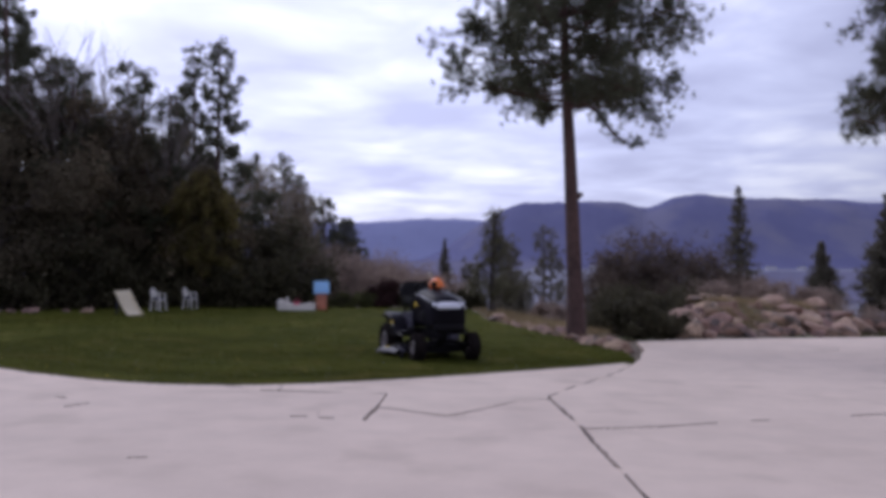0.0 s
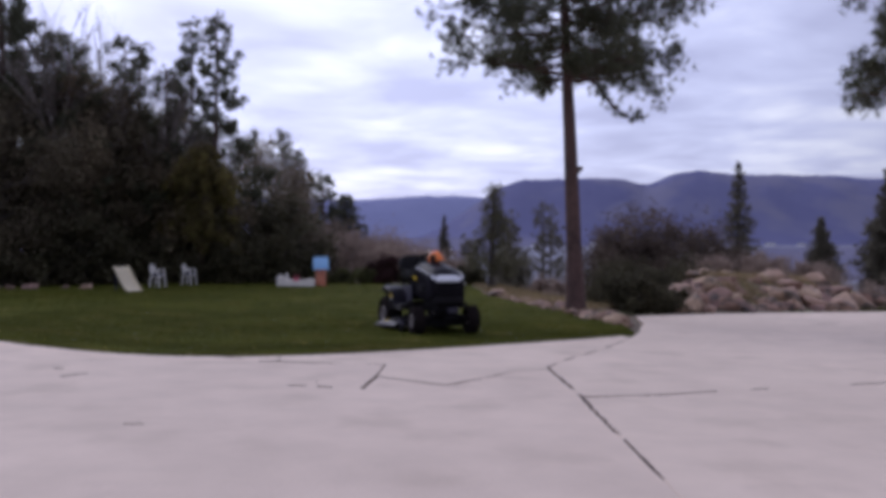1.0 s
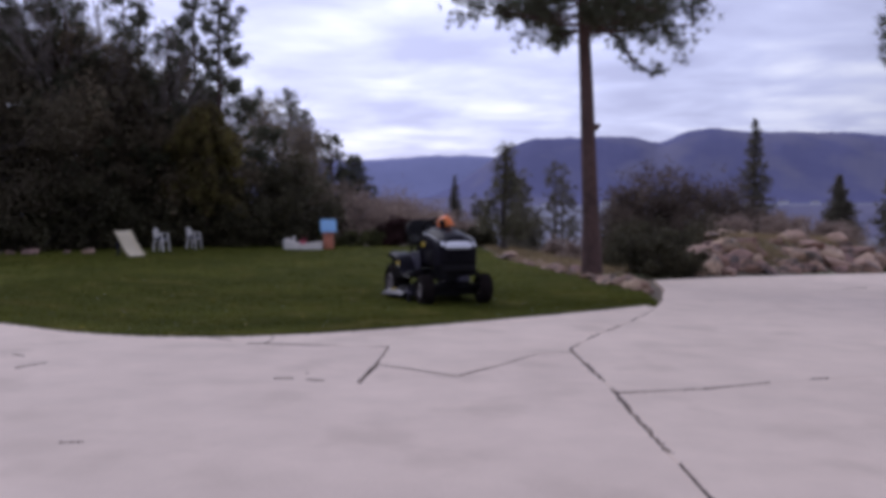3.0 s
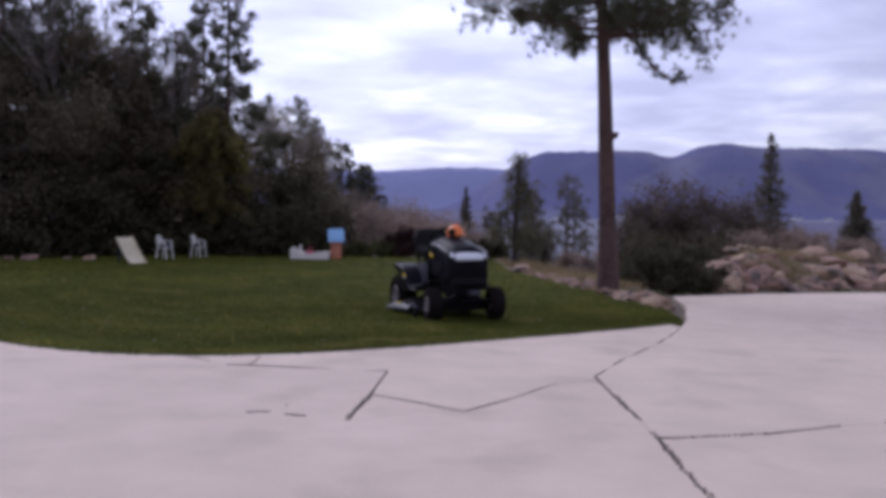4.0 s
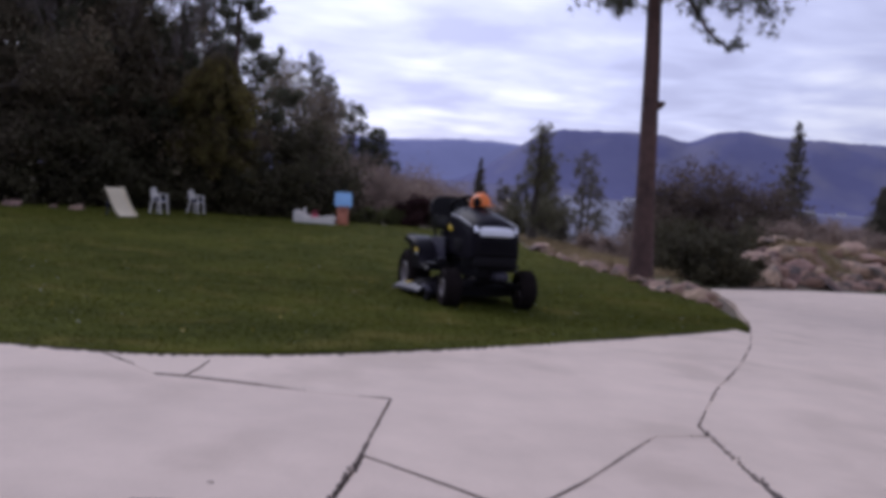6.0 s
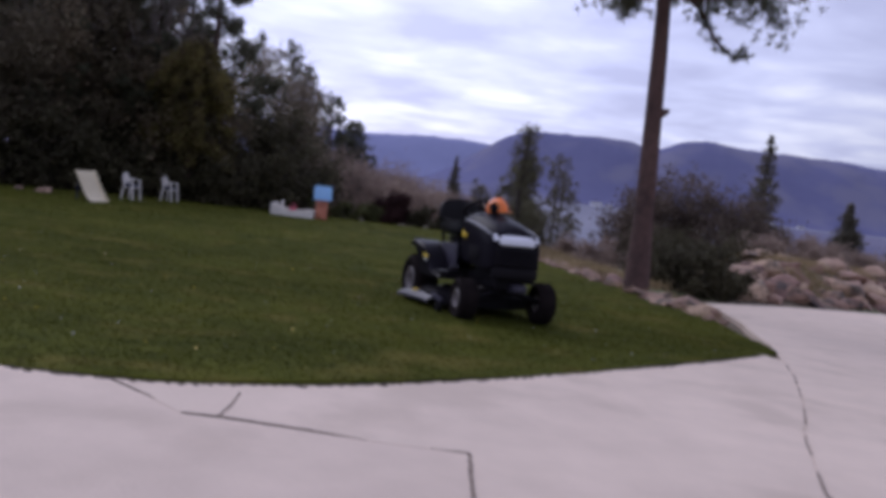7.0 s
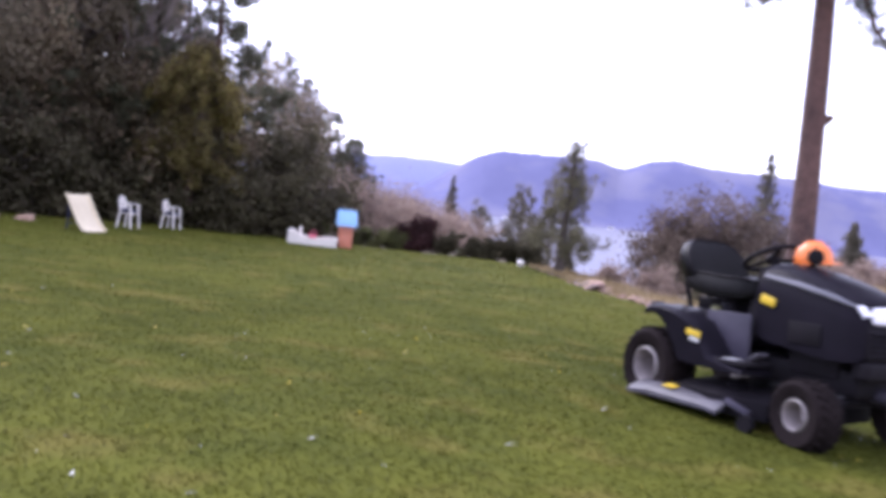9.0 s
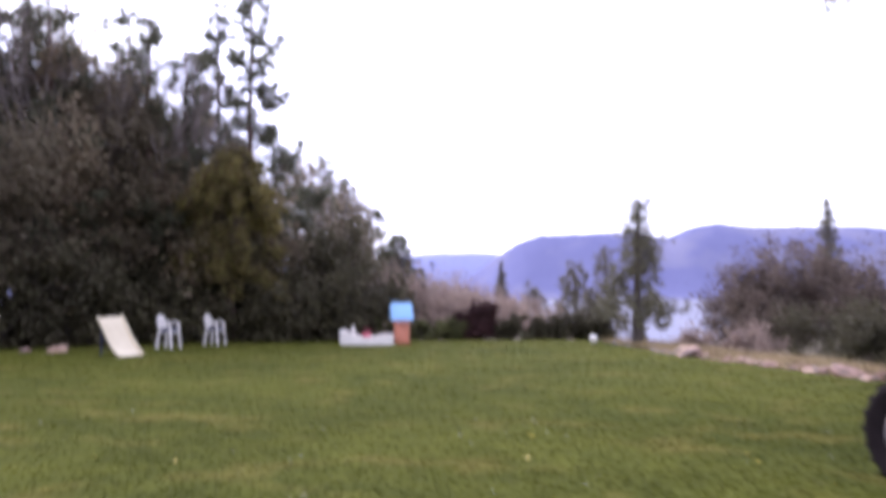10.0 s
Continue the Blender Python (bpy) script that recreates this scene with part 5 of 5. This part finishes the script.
# cutting deck with side chute
deck = loft([[(0.36, -0.40, z_), (0.44, 0.0, z_), (0.36, 0.42, z_), (0.10, 0.54, z_), (-0.22, 0.52, z_), (-0.40, 0.30, z_), (-0.42, -0.20, z_), (-0.30, -0.48, z_), (0.05, -0.53, z_)] for z_ in (0.09, 0.19)] + [[(0.30, -0.34, 0.225), (0.36, 0.0, 0.225), (0.30, 0.36, 0.225), (0.08, 0.46, 0.225), (-0.18, 0.44, 0.225), (-0.33, 0.26, 0.225), (-0.35, -0.16, 0.225), (-0.25, -0.42, 0.225), (0.05, -0.45, 0.225)]])
deck_o = part("mower_deck", deck, M_BLKPLASTIC, mower, "dark steel cutting deck")
chute = loft([[(0.16, y_ * 0.93, z_ + 0.02), (0.06, y_ * 0.945, z_ + 0.03), (-0.42, y_ * 0.99, z_ + 0.03), (-0.59, y_, z_ + 0.008), (-0.59, y_, z_ - 0.015), (-0.42, y_ * 0.99, z_ + 0.006), (0.06, y_ * 0.945, z_ + 0.01), (0.16, y_ * 0.93, z_)] for y_, z_ in ((-0.46, 0.150), (-0.54, 0.135), (-0.605, 0.105), (-0.62, 0.09))])
part("discharge_chute", chute, M_GREY, deck_o, "grey plastic discharge chute")
part("chute_decal", rbox((0.10, 0.06, 0.005), (-0.28, -0.535, 0.170), (12, 0, 0), 0.002), M_YELLOW, deck_o, "yellow warning sticker")
part("deck_wheel", lathe([(0.05, -0.02), (0.055, 0.0), (0.05, 0.02), (0.001, 0.021)], 16), M_BLKPLASTIC, deck_o, at=pose(0.33, -0.52, 0.075))
part("deck_bracket", rbox((0.16, 0.05, 0.03), (0.24, -0.50, 0.15), (0, 18, 12), 0.008), M_DKGREY, deck_o, "rusty deck wheel bracket")
part("deck_pulley", lathe([(0.07, 0.0), (0.075, 0.02), (0.05, 0.04), (0.001, 0.042)], 16, axis="z"), M_BLKPLASTIC, deck_o, at=pose(0.02, -0.30, 0.225))

# safety helmet with ear muffs, lying on the hood
mw = mower.matrix_basis
helmet = thing("safety_helmet", mw @ pose(0.19, 0.045, 0.986, 0, -6, 48) @ Matrix.Diagonal((0.76, 0.76, 0.80, 1)), "orange safety helmet with dark ear muffs on the hood", "helmet")
shell = bmesh.new()
lathe([(0.118, 0.0), (0.124, 0.02), (0.122, 0.06), (0.112, 0.10), (0.090, 0.135), (0.055, 0.158), (0.02, 0.166), (0.001, 0.167)], 28, shell, axis="z")
bmesh.ops.scale(shell, vec=(1.15, 0.95, 1), verts=shell.verts[:])
sh = part("shell", shell, M_ORANGE, helmet, "orange plastic shell")
part("brim", loft([[((0.115 + 0.055 * max(0, math.cos(a)) + o) * 1.12 * math.cos(a), (0.115 + o) * 0.98 * math.sin(a), z_) for a in np.linspace(0, 2 * math.pi, 24, endpoint=False)] for o, z_ in ((-0.01, 0.012), (0.008, 0.006), (0.01, 0.0), (-0.012, 0.0))]), M_ORANGE, sh)
part("ridge", tube([(-0.10, 0, 0.115), (-0.04, 0, 0.166), (0.05, 0, 0.166), (0.11, 0, 0.11)], 0.014, 8), M_ORANGE, sh)
for side in (-1, 1):
    muff = part("ear_muff", lathe([(0.04, 0.0), (0.058, 0.008), (0.060, 0.03), (0.046, 0.045), (0.001, 0.05)], 20), M_BLKPLASTIC, helmet, "dark ear muff", at=pose(0.0, side * 0.112, 0.055, 0, 0, 0 if side > 0 else 180))
    part("muff_arm", tube([(0, 0.01, 0.03), (0.0, -0.005, 0.075)], 0.007, 6), M_BLKPLASTIC, muff)

# ---- chairs, slide, play set, ball ----


def chair(x, y, rz, label):
    """A moulded resin armchair with slatted back and arms."""
    c = thing("resin_armchair", on_lawn(x, y, rz, False) @ Matrix.Diagonal((0.60, 0.64, 0.82, 1)), label, "chair", "white chairs on the lawn")
    part("seat", loft([[(x_, -0.22, 0.40 + z_), (x_, 0.22, 0.40 + z_), (x_, 0.22, 0.425 + z_), (x_, -0.22, 0.425 + z_)] for x_, z_ in ((-0.21, -0.01), (0.0, -0.015), (0.18, 0.0), (0.23, -0.012))]), M_WHITE, c)
    part("back_frame", tube([(-0.20, -0.22, 0.40), (-0.27, -0.225, 0.66), (-0.30, -0.17, 0.80), (-0.315, 0, 0.85), (-0.30, 0.17, 0.80), (-0.27, 0.225, 0.66), (-0.20, 0.22, 0.40)], 0.022, 8), M_WHITE, c)
    for k in range(5):
        y_ = (k - 2) * 0.078
        part("back_slat", rbox((0.012, 0.05, 0.40), (-0.26, y_, 0.61), (0, -11, 0), 0.005), M_WHITE, c)
    for side in (-1, 1):
        part("armrest", loft([[(x_, side * 0.26 - w_, z_), (x_, side * 0.26 + w_, z_), (x_, side * 0.26 + w_, z_ + 0.025), (x_, side * 0.26 - w_, z_ + 0.025)] for x_, w_, z_ in ((-0.27, 0.02, 0.65), (-0.10, 0.03, 0.64), (0.12, 0.034, 0.635), (0.22, 0.025, 0.62))]), M_WHITE, c)
        part("front_leg", loft([[(x_ - 0.03, side * y_ - 0.025, z_), (x_ + 0.03, side * y_ - 0.025, z_), (x_ + 0.03, side * y_ + 0.025, z_), (x_ - 0.03, side * y_ + 0.025, z_)] for x_, y_, z_ in ((0.26, 0.28, 0.0), (0.22, 0.265, 0.40), (0.20, 0.26, 0.63))]), M_WHITE, c)
        part("rear_leg", loft([[(x_ - 0.03, side * y_ - 0.022, z_), (x_ + 0.03, side * y_ - 0.022, z_), (x_ + 0.03, side * y_ + 0.022, z_), (x_ - 0.03, side * y_ + 0.022, z_)] for x_, y_, z_ in ((-0.30, 0.26, 0.0), (-0.22, 0.235, 0.40))]), M_WHITE, c)
    part("cushion", rbox((0.42, 0.42, 0.09), (0.01, 0, 0.465), bev=0.03), M_NAVY, c, "dark blue seat cushion")
    return c


chair(-8.7, 24.0, -10, "white resin garden armchair with dark cushion, by the trees")
chair(-8.25, 25.6, -10, "white resin garden armchair with dark cushion, by the trees")

slide = thing("toy_slide", on_lawn(-8.64, 21.45, -29, False) @ Matrix.Diagonal((0.92, 0.92, 0.87, 1)), "cream plastic toddler slide standing on the lawn", "slide")
prof = [(0.40, 0.03), (0.30, 0.09), (0.18, 0.21), (0.06, 0.37), (-0.06, 0.55), (-0.16, 0.70), (-0.22, 0.77)]
part("chute", loft([[(x_, -0.26, z_), (x_, 0.26, z_), (x_ - 0.02, 0.26, z_ - 0.03), (x_ - 0.02, -0.26, z_ - 0.03)] for x_, z_ in prof]), M_CREAM, slide, "cream curved chute")
for side in (-1, 1):
    part("side_rail", tube([(x_, side * 0.26, z_ + 0.02) for x_, z_ in prof], 0.022, 8), M_CREAM, slide)
    part("leg", tube([(-0.17, side * 0.20, 0.66), (-0.20, side * 0.21, 0.0)], 0.018, 8), M_NAVY, slide)
for k in range(3):
    part("ladder_rung", tube([(-0.197 + k * 0.009, -0.20, 0.14 + k * 0.18), (-0.197 + k * 0.009, 0.20, 0.14 + k * 0.18)], 0.014, 8), M_NAVY, slide)

play = thing("toy_playhouse", on_lawn(-4.15, 26.9, 12, False), "small orange play tower with pale blue roof", "playhouse")
tower = rbox((0.34, 0.34, 0.62), (0, 0, 0.31), bev=0.03)
part("tower", tower, M_TERRA, play, "orange plastic tower wall")
part("door_arch", rbox((0.16, 0.02, 0.30), (0, -0.172, 0.20), bev=0.008), M_TERRA, play)
part("window_sill", rbox((0.20, 0.05, 0.03), (0, -0.18, 0.46), bev=0.01), M_TERRA, play)
roof = loft([[(-0.26, y_, z_), (0.26, y_, z_), (0.22, y_ * 0.98, z_ + 0.03), (-0.22, y_ * 0.98, z_ + 0.03)] for y_, z_ in ((-0.26, 0.60), (-0.13, 0.79), (0.0, 0.97), (0.13, 0.79), (0.26, 0.60))])
part("roof", roof, M_BLUE, play, "pale blue pitched roof")
part("roof_ridge", tube([(-0.24, 0, 1.0), (0.24, 0, 1.0)], 0.02, 8), M_BLUE, play)

boat = thing("toy_sandbox", on_lawn(-4.95, 26.75, 4, False), "low white plastic sandbox with curved rim", "sandbox")
for y_ in (-0.28, 0.28):
    part("side_wall", loft([[(x_, y_ - 0.02, 0.0), (x_, y_ + 0.02, 0.0), (x_, y_ + 0.02, z_), (x_, y_ - 0.02, z_)] for x_, z_ in ((-0.62, 0.36), (-0.52, 0.36), (-0.40, 0.26), (-0.15, 0.20), (0.15, 0.19), (0.40, 0.24), (0.60, 0.22))]), M_WHITE, boat)
for x_, h_ in ((-0.62, 0.36), (0.60, 0.22)):
    part("end_wall", rbox((0.04, 0.60, h_), (x_, 0, h_ / 2), bev=0.012), M_WHITE, boat)
part("sand_floor", rbox((1.2, 0.54, 0.05), (0, 0, 0.03), bev=0.01), M_CREAM, boat)
bw = boat.matrix_basis
toy = thing("toy_bucket", bw @ pose(-0.02, -0.05, 0.055), "pink plastic toy bucket in the sandbox", "toy")
part("bucket", lathe([(0.08, 0.0), (0.10, 0.22), (0.11, 0.225), (0.10, 0.23), (0.085, 0.05), (0.001, 0.05)], 18, axis="z"), M_PINK, toy)
part("bucket_handle", tube([(0.10 * math.cos(a), 0.02, 0.22 + 0.11 * math.sin(a)) for a in np.linspace(0, math.pi, 9)], 0.008, 6), M_PINK, toy)
toy = thing("toy_skittle", bw @ pose(-0.34, 0.02, 0.055), "white plastic toy skittle in the sandbox", "toy")
part("skittle", lathe([(0.05, 0.0), (0.075, 0.10), (0.06, 0.22), (0.035, 0.29), (0.05, 0.34), (0.03, 0.39), (0.001, 0.40)], 16, axis="z"), M_WHITE, toy)

ball = bmesh.new()
bmesh.ops.create_uvsphere(ball, u_segments=20, v_segments=14, radius=0.11)
b = part("ball", ball, M_WHITE)
b.matrix_basis = on_lawn(0.77, 28.8, 0, False) @ pose(0, 0, 0.12)
tagged(b, "white ball lying on the far lawn", "ball")

# ---- far houses on the shore ----
rng = random.Random(12)
for k in range(26):
    az = rng.uniform(-0.12, 0.10)
    d = rng.uniform(1750, 2600)
    x, y = az * d, d
    sx, sy, sz = rng.uniform(9, 20), rng.uniform(8, 12), rng.uniform(5, 9)
    z = -112 + 22 * (d - 1700) / 900
    h = thing("house", pose(x, y, z, 0, 0, rng.uniform(-40, 40)), "far pale house of the town by the lake", "house", "houses of the far town")
    part("wall", rbox((sx, sy, sz + 6), (0, 0, sz / 2 - 3), bev=0), M_HOUSE, h, smooth=False)
    part("roof", loft([[(-sx / 2 - 1, -sy / 2 - 1, sz), (-sx / 2 - 1, 0, sz + 3), (-sx / 2 - 1, sy / 2 + 1, sz)], [(sx / 2 + 1, -sy / 2 - 1, sz), (sx / 2 + 1, 0, sz + 3), (sx / 2 + 1, sy / 2 + 1, sz)]]), M_ROOF, h, smooth=False)
    if k % 6 == 0:
        part("window", rbox((5, 0.3, 2.5), (0, -sy / 2 - 0.2, sz * 0.5), bev=0), M_LAMP, h, "lit window", smooth=False)
for az, sx, sy, sz in ((0.197, 46, 20, 14), (0.213, 26, 16, 9), (0.118, 22, 14, 8), (0.255, 24, 14, 8), (0.42, 40, 18, 9), (0.46, 30, 16, 8)):
    d = 3235
    h = thing("house", pose(az * d, d, -113, 0, 0, 10), "far white lakeside building", "house", "buildings on the far shore")
    part("wall", rbox((sx, sy, sz), (0, 0, sz / 2), bev=0), M_HOUSE, h, smooth=False)
    part("roof", loft([[(-sx / 2 - 1, -sy / 2 - 1, sz), (-sx / 2 - 1, 0, sz + 4), (-sx / 2 - 1, sy / 2 + 1, sz)], [(sx / 2 + 1, -sy / 2 - 1, sz), (sx / 2 + 1, 0, sz + 4), (sx / 2 + 1, sy / 2 + 1, sz)]]), M_ROOF, h, smooth=False)
